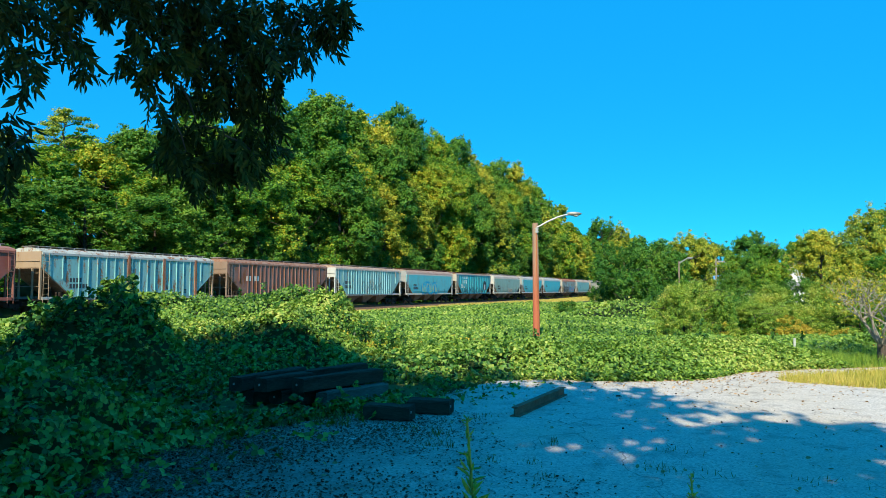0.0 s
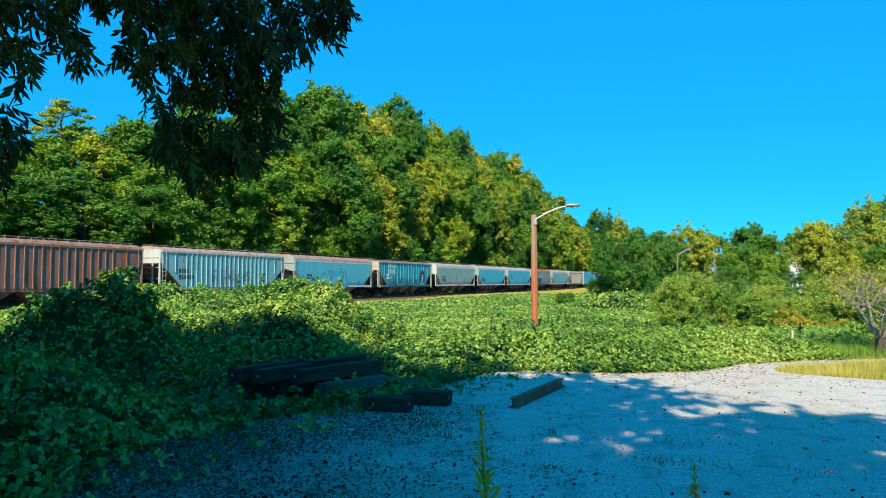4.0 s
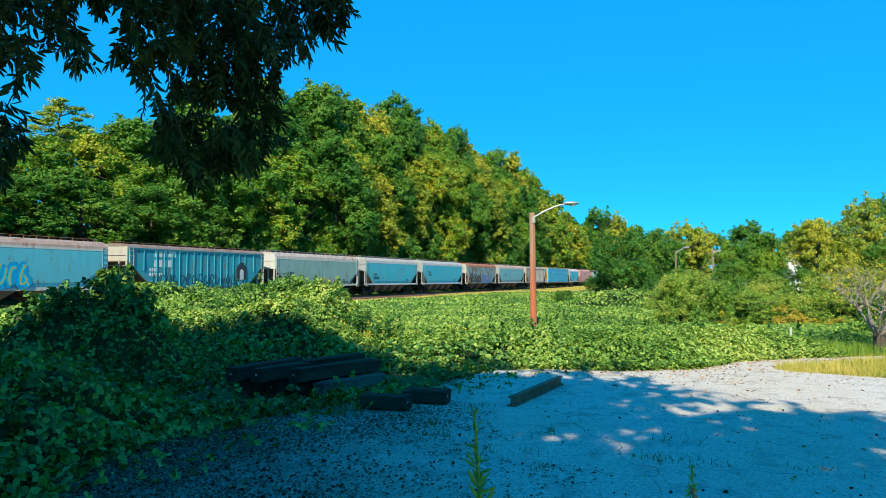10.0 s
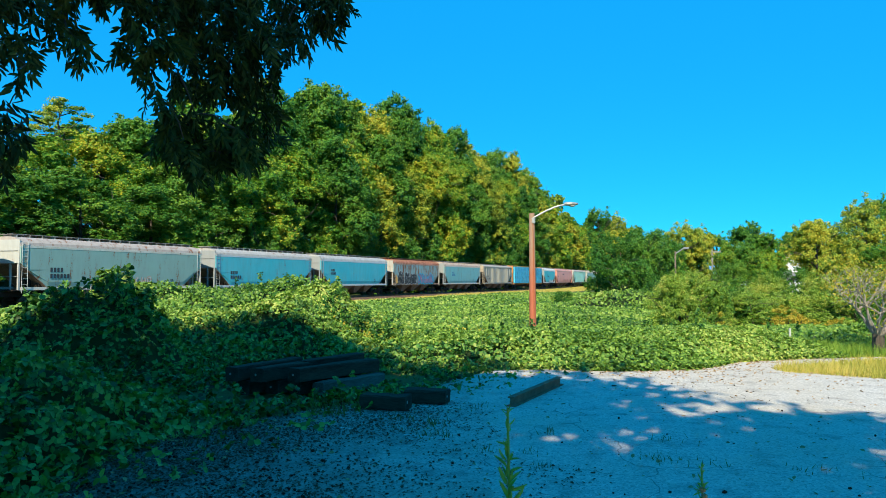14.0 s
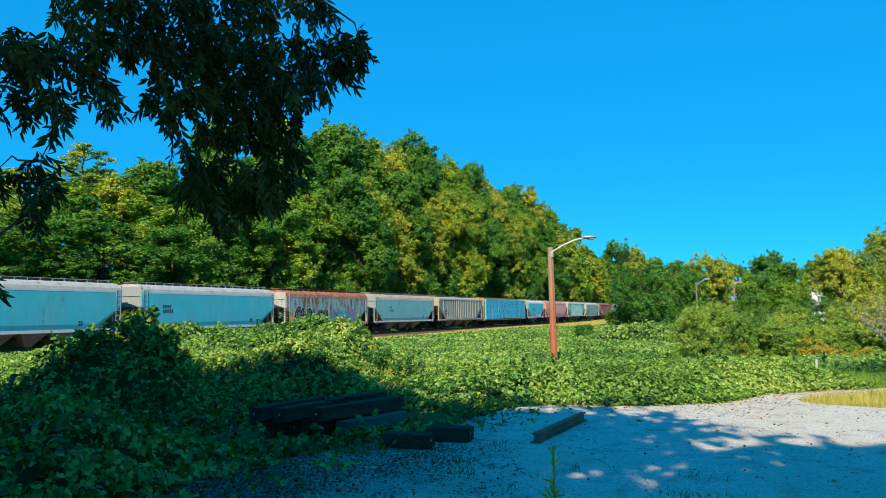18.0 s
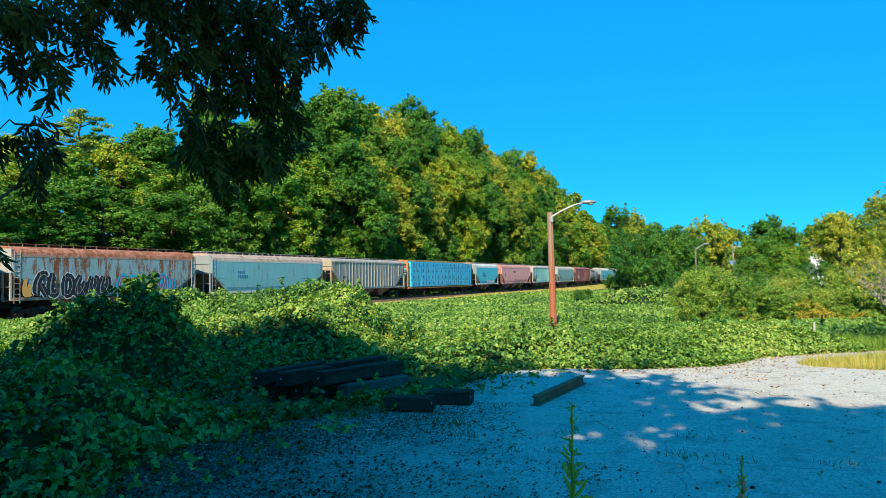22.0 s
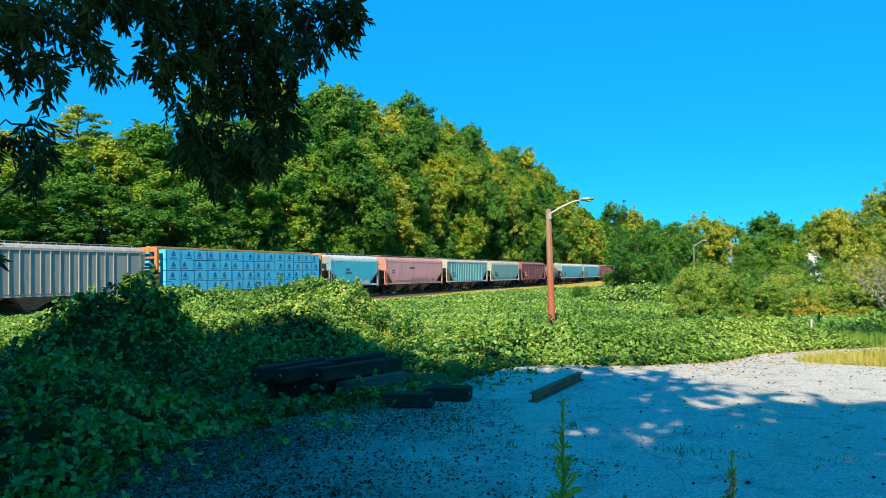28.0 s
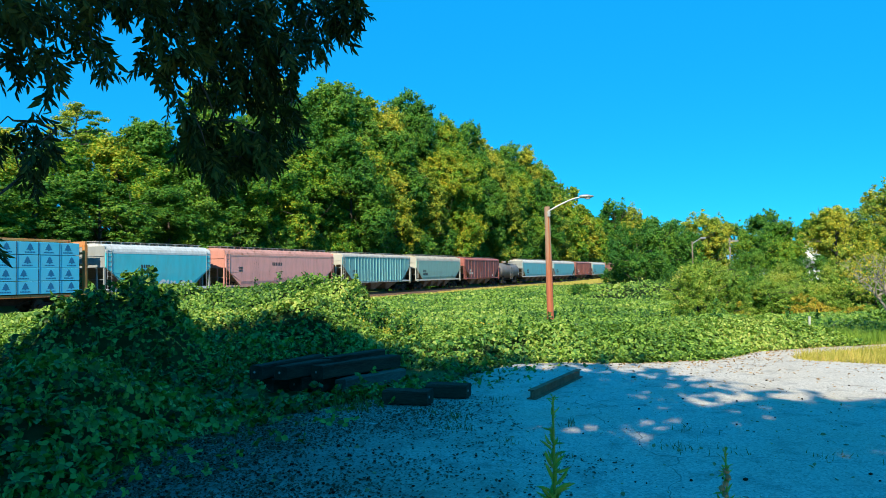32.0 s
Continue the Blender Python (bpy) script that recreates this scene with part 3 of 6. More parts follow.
def build_railway():
    bm = bmesh.new()
    rows = []
    for s in np.arange(-60, 620, 20.0):
        rows.append([on_track(s, o, z) for o, z in ((-3.9, RAIL_Z - 0.62), (-3.3, RAIL_Z - 0.36), (-1.9, RAIL_Z - 0.20), (1.9, RAIL_Z - 0.20), (3.3, RAIL_Z - 0.36), (3.9, RAIL_Z - 0.62))])
    loft(bm, rows)
    bed = thing("railway_track", bm, M_BALLAST, "single railway track on pale stone ballast", "railway track", kind="structure")
    prof = [(-0.07, -0.17), (-0.07, -0.155), (-0.012, -0.14), (-0.012, -0.04), (-0.037, -0.03), (-0.037, 0.0), (0.037, 0.0), (0.037, -0.03), (0.012, -0.04), (0.012, -0.14), (0.07, -0.155), (0.07, -0.17)]
    for off in (-0.75, 0.75):
        bm = bmesh.new()
        loft(bm, [[on_track(s, off + o, RAIL_Z + z) for o, z in prof] for s in (-60, 280, 620)])
        part("rail", bm, M_RAIL, bed, "rusty brown steel rail")
    me = mesh_of(box(bmesh.new(), -1.3, 1.3, -0.11, 0.11, -0.15, 0.0), "sleeper", M_TIE_END)
    for i in range(260):
        ob = part("sleeper", me, None, bed)
        ob.matrix_basis = Matrix.Translation(on_track(40 + i * 0.56, 0, RAIL_Z - 0.17)) @ Matrix.Rotation(math.atan2(AWAY[1], AWAY[0]), 4, "Z")


# ---- trees ----


def limb(bm, rng, a, way, length, r, depth, tips):
    """A tapering, bending limb that forks."""
    p, way = Vector(a), Vector(way).normalized()
    for i in range(3):
        q = p + way * (length / 3)
        rod(bm, p, q, r * (1 - 0.2 * i), r * (0.8 - 0.2 * i), 6, False)
        p = q
        way = (way + Vector(rng.normal(size=3) * 0.14)).normalized()
    if depth == 0:
        tips.append(p)
        return
    for _ in range(3 if depth > 1 else 2):
        limb(bm, rng, p, way + Vector(rng.normal(size=3) * 0.55) + Vector((0, 0, 0.1)), length * 0.66, r * 0.5, depth - 1, tips)


def blob_leaves(rng, centres, radii, count, s0, s1, outer=0.45, droop=0.0, squash=0.94):
    """Leaf sprays in clumps: more of them near each clump's skin, facing out and up."""
    k = rng.integers(0, len(centres), count)
    v = unit(rng.normal(size=(count, 3)))
    v[:, 2] = np.where(v[:, 2] < -0.35, -v[:, 2] * 0.6, v[:, 2])
    r = radii[k] * rng.uniform(outer, 1.08, count)
    at = centres[k] + v * r[:, None] * np.array([1, 1, squash])
    n = v + rng.normal(size=v.shape) * 1.0 + np.array([0, 0, 0.22 - droop])
    return dart_verts(rng, at, n, rng.uniform(s0, s1, count))


def crown_leaves(rng, centres, outward, radii, count, s0, s1):
    """Leaf sprays in small clumps on the skin of a crown, turned outward and up to the light."""
    k = rng.integers(0, len(centres), count)
    v = unit(rng.normal(size=(count, 3)))
    at = centres[k] + v * (radii[k] * rng.uniform(0.2, 1.1, count))[:, None]
    n = outward[k] * 0.75 + v * 0.35 + rng.normal(size=v.shape) * 0.62 + np.array([0, 0, 0.3])
    return dart_verts(rng, at, n, rng.uniform(s0, s1, count))


def tree_kind(seed, height, spread, base, clumps, leaves, s0, s1, material, name, label, category="tree", trunk_r=0.28, wood=M_BARK, top=0.7, full=0.56):
    """A forest tree: trunk with forking limbs, crown of leaf clumps with gaps and an uneven outline."""
    rng = np.random.default_rng(seed)
    root = thing(name, None, None, label, category)
    bm, tips = bmesh.new(), []
    rod(bm, (0, 0, -0.6), (0, 0, 0.5), trunk_r * 1.5, trunk_r * 1.05, 9, False)
    rod(bm, (0, 0, 0.5), (0.1, 0, height * 0.45), trunk_r * 1.05, trunk_r * 0.75, 9, False)
    rod(bm, (0.1, 0, height * 0.45), (-0.1, 0.1, height * 0.82), trunk_r * 0.75, trunk_r * 0.25, 7, False)
    for i in range(7):
        z = height * rng.uniform(max(base / height, 0.18), 0.75)
        t = rng.uniform(0, 6.283)
        limb(bm, rng, (0, 0, z), (math.cos(t), math.sin(t), rng.uniform(0.3, 0.9)), spread * 0.55, trunk_r * 0.4, 1, tips)
    part("trunk", bm, wood, root, "brown bark trunk with forking limbs")
    # large lobes round the axis, each covered with small clumps of leaves, with gaps between the lobes
    n = max(12, clumps // 6)
    z = ((rng.permutation(n) + rng.uniform(0, 1, n)) / n) ** 0.8
    t = np.arange(n) * 2.4 + rng.uniform(-0.5, 0.5, n)
    shape = np.sin(np.clip(z * full + (1 - full) * 0.75, 0, 1) * math.pi) ** 0.6 * (1 - 0.25 * z * top)
    lobe = spread * rng.uniform(0.26, 0.46, n) * (1 - 0.2 * z)
    rr = np.maximum(spread * shape * rng.uniform(0.55, 1.0, n) - 0.6 * lobe, 0.0)
    mid = np.stack([np.cos(t) * rr, np.sin(t) * rr, base + z * (height - base) * 0.93], -1)
    many = clumps * 5
    k = rng.integers(0, n, many)
    v = unit(unit(rng.normal(size=(many, 3))) + np.stack([np.cos(t[k]) * 0.5, np.sin(t[k]) * 0.5, np.full(many, 0.25)], -1))
    centres = mid[k] + v * (lobe[k] * rng.uniform(0.4, 1.08, many))[:, None] * np.array([1, 1, 1.12])
    radii = spread * rng.uniform(0.04, 0.125, many)
    part("crown", fast_mesh("crown", crown_leaves(rng, centres, v, radii, leaves, s0, s1), 3, material), None, root)
    return root


def plant(kinds, rng, x, y, scale, sink=0.3, tall=1.0):
    ob = copy_thing(kinds[rng.integers(0, len(kinds))], pose(x, y, float(ground_z(x, y)) - sink, 0, 0, rng.uniform(0, 360)))
    ob.scale = (scale, scale, scale * tall)
    return ob


def build_woods():
    rng = np.random.default_rng(5)
    lab = "tall broadleaf tree with a dense green crown turning yellow"
    forest = [tree_kind(s, 24, 6.2, 5.0, 210, 60000, 0.16, 0.34, m, "broadleaf_tree", lab) for s, m in ((1, M_LEAF), (2, M_LEAF_DEEP), (3, M_LEAF_OLIVE), (4, M_LEAF), (7, M_LEAF_DEEP))]
    # Understorey mostly takes the deeper green, painting the shade at the wood's foot
    edge = [tree_kind(s, 10, 4.2, 0.3, 90, 15000, 0.15, 0.32, m, "understorey_tree", "low leafy tree at the edge of the wood", trunk_r=0.14, full=0.6) for s, m in ((21, M_LEAF), (22, M_LEAF_DEEP), (23, M_LEAF_DEEP))]
    back = [tree_kind(s, 24, 6.2, 2.4, 120, 12000, 0.3, 0.65, m, "broadleaf_tree", lab) for s, m in ((11, M_LEAF), (12, M_LEAF_OLIVE), (13, M_LEAF_DEEP))]
    used = set()

    def put(kinds, *args, **more):
        ob = plant(kinds, rng, *args, **more)
        tagged(ob, group="trees of the wood")
        return ob

    # the wood behind the railway: height of its outline by distance along the track
    along = [(5, 11), (40, 14), (50, 16.5), (57, 18.5), (63, 21), (70, 25.5), (86, 30), (120, 36), (151, 35), (194, 36), (231, 33), (250, 29), (270, 27), (300, 24), (340, 22), (400, 20)]
    for row, (off, gap, short) in enumerate(((9.5, 6.5, 0.7), (15.5, 7.0, 0.96), (25, 12.0, 1.02))):
        s = 2 + row * 3.1
        while s < 400:
            want = np.interp(s, [a for a, _ in along], [b for _, b in along]) * short * rng.uniform(0.86, 1.08)
            p = on_track(s + rng.uniform(-1.5, 1.5), off + rng.uniform(-1.5, 1.5))
            k = (want - float(ground_z(p.x, p.y))) / 24.0
            wide = k * 0.5 + 0.62
            put(forest if row < 2 and s < 215 else back, p.x, p.y, wide, tall=k / wide)
            s += gap * (0.75 + 0.3 * k) * rng.uniform(0.85, 1.2)
    for i in range(52):
        s = -2 + i * 4.6 + rng.uniform(-1, 1)
        if rng.uniform() < 0.5:
            continue
        p = on_track(s, 6.9 + rng.uniform(-0.6, 1.4))
        put(edge, p.x, p.y, rng.uniform(0.6, 1.05), tall=rng.uniform(0.8, 1.2))
    # a pine that stands out above the wood
    p = on_track(55.5, 22.5)
    root = thing("pine_tree", None, None, "tall pine with flat open tufts of needles above the wood", "tree", pose(p.x, p.y, float(ground_z(p.x, p.y)) - 0.3), group="trees of the wood")
    bm, at = bmesh.new(), []
    stem = [Vector(p) for p in ((0, 0, 0), (0.15, 0, 6), (-0.1, 0.1, 10.5), (0.35, 0, 13.4), (-0.05, 0.1, 15.6), (0.3, 0, 17.0))]
    for i, (a, b) in enumerate(zip(stem, stem[1:])):
        rod(bm, a, b, 0.3 - 0.05 * i, 0.25 - 0.05 * i, 9, False)
    for i in range(19):
        z, t = 11.4 + i * 0.3 + rng.uniform(-0.3, 0.3), i * 2.4 + rng.uniform(-0.5, 0.5)
        reach = (1.0 + 2.9 * math.sin((i + 3) / 22 * math.pi)) * rng.uniform(0.5, 1.15)
        tip = Vector((math.cos(t) * reach, math.sin(t) * reach, z + rng.uniform(0.3, 1.2)))
        knee = Vector((tip.x * 0.5 + rng.normal() * 0.25, tip.y * 0.5 + rng.normal() * 0.25, z + rng.uniform(-0.1, 0.6)))
        rod(bm, (0.1, 0, z), knee, 0.07, 0.05, 5)
        rod(bm, knee, tip, 0.05, 0.025, 5)
        for f in (0.75, 1.0, 1.0):
            at.append((tip.x * f + rng.normal() * 0.45, tip.y * f + rng.normal() * 0.45, z + (tip.z - z) * f + rng.uniform(0, 0.3)))
    part("trunk", bm, M_BARK, root, "bent pine trunk with crooked boughs")
    at = np.array(at)
    part("crown", fast_mesh("needles", blob_leaves(rng, at, rng.uniform(0.5, 1.05, len(at)), 16000, 0.09, 0.2, 0.15, squash=0.5), 3, M_LEAF_OLIVE), None, root, "olive-green needle tufts")
    for k in forest + edge + back:
        for o in (k, *k.children_recursive):
            used.add(o)
    for o in used:
        bpy.data.objects.remove(o)


def build_right_side():
    """The hedge of vine-clad bushes, small trees and far crowns beyond the field."""
    rng = np.random.default_rng(9)
    low = [tree_kind(s, 6.0, 3.6, 0.2, 110, 26000, 0.075, 0.17, m, "vine_clad_bush", "rounded bush overgrown with green vines", "bush", trunk_r=0.12, full=0.5, top=0.6)
           for s, m in ((41, M_HEDGE), (42, M_LEAF_DEEP), (43, M_HEDGE))]
    mid = [tree_kind(s, 10.0, 4.6, 2.6, 120, 26000, 0.11, 0.25, m, "field_tree", "spreading tree with olive and yellow-green leaves", trunk_r=0.2, full=0.62)
           for s, m in ((51, M_LEAF_OLIVE), (52, M_LEAF), (53, M_LEAF_OLIVE))]
    gold = [tree_kind(61, 3.0, 2.2, 0.2, 36, 8000, 0.06, 0.14, M_GOLD, "yellowing_shrub", "shrub with yellow and orange autumn leaves", "shrub", trunk_r=0.06, full=0.5)]
    far = [tree_kind(s, 18, 7.0, 2.0, 120, 24000, 0.2, 0.46, m, "far_tree", "far dark green tree on the skyline", trunk_r=0.3, full=0.65) for s, m in ((71, M_LEAF_DEEP), (72, M_LEAF_OLIVE), (73, M_LEAF_DEEP))]

    def row(kinds, group, places):
        for px, dist, scale, tall in places:
            x = (px - 784) / 1292.0 * dist
            tagged(plant(kinds, rng, x, dist, scale, tall=tall), group=group)

    # bearing, distance, scale, stretch in height
    row(low[1:2], "vine-clad bushes", ((1100, 66, 1.05, 1.0), (1140, 70, 1.15, 1.0), (1075, 74, 0.75, 0.9), (1298, 70, 0.7, 1.0)))
    row(low, "vine-clad bushes", ((1000, 62, 0.34, 0.75), (985, 66, 0.3, 0.7), (1040, 64, 0.3, 0.7), (1205, 30, 0.46, 1.0), (1238, 29, 0.44, 0.95), (1285, 31, 0.45, 0.85), (1330, 30, 0.42, 0.8), (1375, 31, 0.42, 0.8),
                                  (1420, 30, 0.42, 0.8), (1465, 30, 0.42, 0.8), (1515, 30, 0.46, 0.85), (1570, 31, 0.5, 0.9), (1625, 32, 0.5, 0.9), (1190, 46, 0.5, 0.9), (1350, 44, 0.5, 0.8), (1480, 42, 0.5, 0.9),
                                  (1230, 58, 0.62, 0.85), (1290, 60, 0.5, 0.8), (1365, 60, 0.55, 0.9), (1405, 61, 0.6, 0.95), (1450, 58, 0.58, 0.9), (1510, 58, 0.6, 0.8)))
    row(mid, "field trees", ((1170, 86, 0.8, 1.0), (1205, 92, 0.95, 0.95), (1228, 98, 0.75, 0.95), (1345, 84, 0.76, 1.0), (1300, 104, 0.85, 0.9), (1447, 82, 0.9, 1.0), (1358, 104, 0.72, 0.9), (1465, 86, 0.95, 0.95), (1510, 88, 0.8, 0.9),
                             (1560, 84, 0.7, 0.9), (1610, 84, 0.8, 1.0)))
    row(gold, "yellowing shrubs", ((1262, 28.6, 0.42, 0.95), (1397, 28.4, 0.55, 0.85), (1430, 28.2, 0.42, 0.75), (1225, 27.6, 0.2, 0.6), (1482, 28.4, 0.4, 0.8)))
    row(far, "far trees", ((1062, 300, 1.55, 1.05), (1090, 300, 1.45, 1.0), (1118, 310, 1.35, 0.95), (1142, 320, 1.1, 0.95), (1240, 190, 0.85, 1.0), (1270, 200, 0.85, 0.95), (1325, 170, 0.88, 1.0), (1355, 180, 0.78, 1.0),
                           (1400, 190, 0.88, 0.9), (1440, 190, 0.9, 0.9), (1535, 150, 1.05, 1.0), (1575, 160, 1.15, 1.0), (1620, 165, 1.15, 1.0), (1180, 260, 0.8, 0.9), (1490, 200, 0.9, 0.85), (1215, 270, 0.8, 0.9)))
    # leafy clumps of vine that stand up from the carpet
    clump = [tree_kind(s, 1.75, 0.66, 0.15, 42, 4200, 0.05, 0.11, M_KUDZU_SUN_TONE, "vine_clump", "upright clump of kudzu leaves in the sun", "vines", trunk_r=0.03, full=0.55) for s in (81, 82)]
    row(clump, "vine clumps", ((566, 17.3, 1.0, 1.05), (590, 17.0, 0.8, 0.8), (545, 18.2, 0.8, 0.8), (392, 19.6, 1.0, 0.95), (470, 20.5, 0.9, 0.85), (238, 12.9, 1.1, 1.05), (205, 12.4, 1.15, 1.1), (262, 13.6, 1.0, 0.85), (655, 17.5, 0.7, 0.6)))
    for k in low + mid + gold + far + clump:
        for o in (k, *k.children_recursive):
            bpy.data.objects.remove(o)
    # the small half-bare tree at the end of the lot
    rng = np.random.default_rng(77)
    root = thing("crape_myrtle", None, None, "small half-bare tree with pale twigs and a few orange leaves", "tree", pose(9.4, 15.8, float(ground_z(9.4, 15.8)) - 0.05))
    bm, tips = bmesh.new(), []
    rod(bm, (0, 0, -0.3), (0.02, 0, 0.5), 0.14, 0.12, 9, False)
    part("trunk", bm, M_BARK, root, "dark rough short trunk")
    bm = bmesh.new()
    for i in range(11):
        t = i * 0.571 + rng.uniform(-0.2, 0.2)
        limb(bm, rng, (0, 0, 0.42), (math.cos(t), math.sin(t), rng.uniform(0.5, 1.7)), 0.7, 0.05, 4, tips)
    part("branchwork", bm, M_TWIG, root, "pale grey branches and bare twigs")
    tips = np.array([tuple(p) for p in tips])
    k = rng.integers(0, len(tips), 3400)
    at = tips[k] + rng.normal(size=(3400, 3)) * 0.14
    part("leaves", folded_mesh("leaves", leaf_verts(rng, at, rng.normal(size=at.shape) + [0, 0, 0.5], rng.uniform(0.03, 0.075, 3400)), M_GOLD), None, root, "sparse orange and yellow leaves")


def pecan_leaf_spray(rng, at, hang, size):
    """Compound leaves: pairs of narrow leaflets along a drooping stalk."""
    out = []
    n = len(at)
    stalk = unit(hang + rng.normal(size=(n, 3)) * 0.35)
    side = unit(np.cross(stalk, rng.normal(size=(n, 3))))
    face = np.cross(stalk, side)
    for i in range(5):
        base = at + stalk * (size * 0.3 * i)[:, None]
        for sgn in (-1, 1):
            way = unit(stalk * 0.75 + side * sgn * 0.8 + np.array([0, 0, -0.25]))
            out.append(leaf_verts(rng, base, face + rng.normal(size=(n, 3)) * 0.3, size * rng.uniform(0.8, 1.1, n), along=way, ratio=0.27, fold=0.1))
    out.append(leaf_verts(rng, at + stalk * (size * 1.45)[:, None], face, size, along=stalk, ratio=0.28))
    return np.concatenate(out)


def shade_tree(seed, x, y, radius, low, high, sprays, label):
    """A tree beside the lot whose crown throws the shade."""
    rng = np.random.default_rng(seed)
    root = thing("pecan_tree", None, None, label, "tree", pose(x, y, float(ground_z(x, y))), group="shade trees")
    bm, tips = bmesh.new(), []
    rod(bm, (0, 0, -0.4), (0, 0, 0.8), 0.6, 0.42, 12, False)
    rod(bm, (0, 0, 0.8), (0.2, 0.2, low), 0.42, 0.32, 12, False)
    for i in range(9):
        t = i * 0.7
        limb(bm, rng, (0.2, 0.2, low * 0.75 + 0.25 * i), (math.cos(t), math.sin(t), 0.75), radius * 0.5, 0.17, 2, tips)
    part("trunk", bm, M_BARK, root, "thick brown trunk with forking limbs")
    k = 190
    t, z = rng.uniform(0, 6.283, k), rng.uniform(0, 1, k)
    r = radius * np.sqrt(rng.uniform(0.02, 1, k)) * np.sin((0.22 + 0.7 * z) * math.pi) ** 0.5
    centres = np.stack([np.cos(t) * r, np.sin(t) * r, low + 0.6 + (high - low) * z], -1)
    part("crown", fast_mesh("crown", blob_leaves(rng, centres, rng.uniform(0.7, 1.5, k), sprays, 0.28, 0.58, 0.2), 3, M_PECAN_SHADED), None, root, "dense green crown, coloured dark for its shade")


def build_pecan():
    shade_tree(31, -2.5, -4.7, 6.0, 5.0, 10.3, 6800, "large shade tree with drooping narrow shade-darkened leaves beside the lot")
    shade_tree(32, -4.9, -2.2, 6.0, 5.4, 9.2, 24000, "shade tree standing in the vines beside the lot")


# the hanging bough: its sprays as bearing, height and spread, seen from where the camera stands
BOUGH = [(20, 20, 40), (60, 55, 34), (5, 95, 28), (100, 15, 40), (95, 68, 26), (115, 105, 20), (125, 135, 15), (30, 125, 16), (12, 160, 9),
         (150, 10, 36), (200, 15, 40), (260, 25, 50), (330, 30, 56), (400, 40, 56), (470, 40, 56), (540, 25, 46), (592, 12, 26), (596, 42, 18), (560, 65, 24),
         (222, 85, 26), (207, 122, 18), (265, 105, 36), (330, 105, 50), (400, 115, 56), (460, 105, 46), (510, 92, 32), (243, 152, 22), (300, 165, 26), (360, 180, 42), (420, 190, 46), (466, 180, 28),
         (258, 205, 13), (288, 228, 15), (332, 245, 22), (382, 258, 36), (432, 258, 38), (470, 238, 22), (340, 290, 26), (385, 302, 32), (430, 300, 30), (470, 278, 20), (305, 268, 17), (275, 285, 20), (305, 300, 26), (340, 315, 26), (375, 318, 22), (415, 305, 16), (330, 335, 13), (290, 250, 26),
         (60, -60, 60), (170, -60, 60), (280, -60, 60), (390, -60, 60), (500, -60, 55), (-60, 20, 50), (-70, 110, 36), (-30, 30, 34), (-34, 95, 20), (-8, 235, 26), (-14, 285, 24), (-25, 330, 16), (-92, 450, 6), (-90, 250, 30)]


def build_bough():
    rng = np.random.default_rng(8)
    root = thing("hanging_bough", None, None, "leafy bough of the shade tree hanging over the lot", "tree bough", pose(-4.2, 3.2, 6.2))
    origin = np.array([-4.2, 3.2, 6.2])
    part("limb", rod(bmesh.new(), (0.0, -7.0, -1.8), (0, 0, 0), 0.16, 0.09, 9), M_BARK, root, "dark limb of the shade tree")
    leaves = []
    sprays = []
    for bx, by, spread in BOUGH:
        dist = 5.0 + 1.6 * smooth(-60, 560, bx) + rng.uniform(-0.3, 0.3)
        sprays.append((np.array([(bx - 784) / 1292 * dist, dist, 1.6 + (533 - by) / 1292 * dist]) - origin, spread / 1292 * dist, int((spread / 30) ** 2 * (8 if bx < 165 else 15) + 3)))
    # each spray hangs from the nearest spray above it, so that the twigs branch
    joints = [np.zeros(3)]
    for c, reach, count in sorted(sprays, key=lambda p: -p[0][2]):
        a = min(joints, key=lambda j: np.linalg.norm((j - c) * [1, 1, 0.7]))
        joints.append(c)
        bend = (a + c) / 2 + np.array([*rng.normal(size=2) * 0.06, 0.1 * np.linalg.norm(a - c)])
        low = bend * 0.4 + c * 0.6 + rng.normal(size=3) * 0.03
        thick = 0.006 + 0.012 * min(1.0, float(np.linalg.norm(a - c)))
        bm = bmesh.new()
        rod(bm, Vector(a), Vector(bend), thick, thick * 0.75, 6)
        rod(bm, Vector(bend), Vector(low), thick * 0.75, thick * 0.5, 5)
        rod(bm, Vector(low), Vector(c), thick * 0.5, 0.003, 5)
        part("twig", bm, M_BARK, root)
        v = unit(rng.normal(size=(count, 3))) * rng.uniform(0.1, 1, (count, 1)) ** 0.5
        at = c + v * reach * np.array([0.95, 1.6, 0.85])
        leaves.append(pecan_leaf_spray(rng, at, np.array([0.15, 0, -0.9]), rng.uniform(0.07, 0.12, count)))
    part("leaves", folded_mesh("leaves", np.concatenate(leaves), M_PECAN_SHADED), None, root, "drooping narrow green leaflets, coloured dark for their shade")
    return root


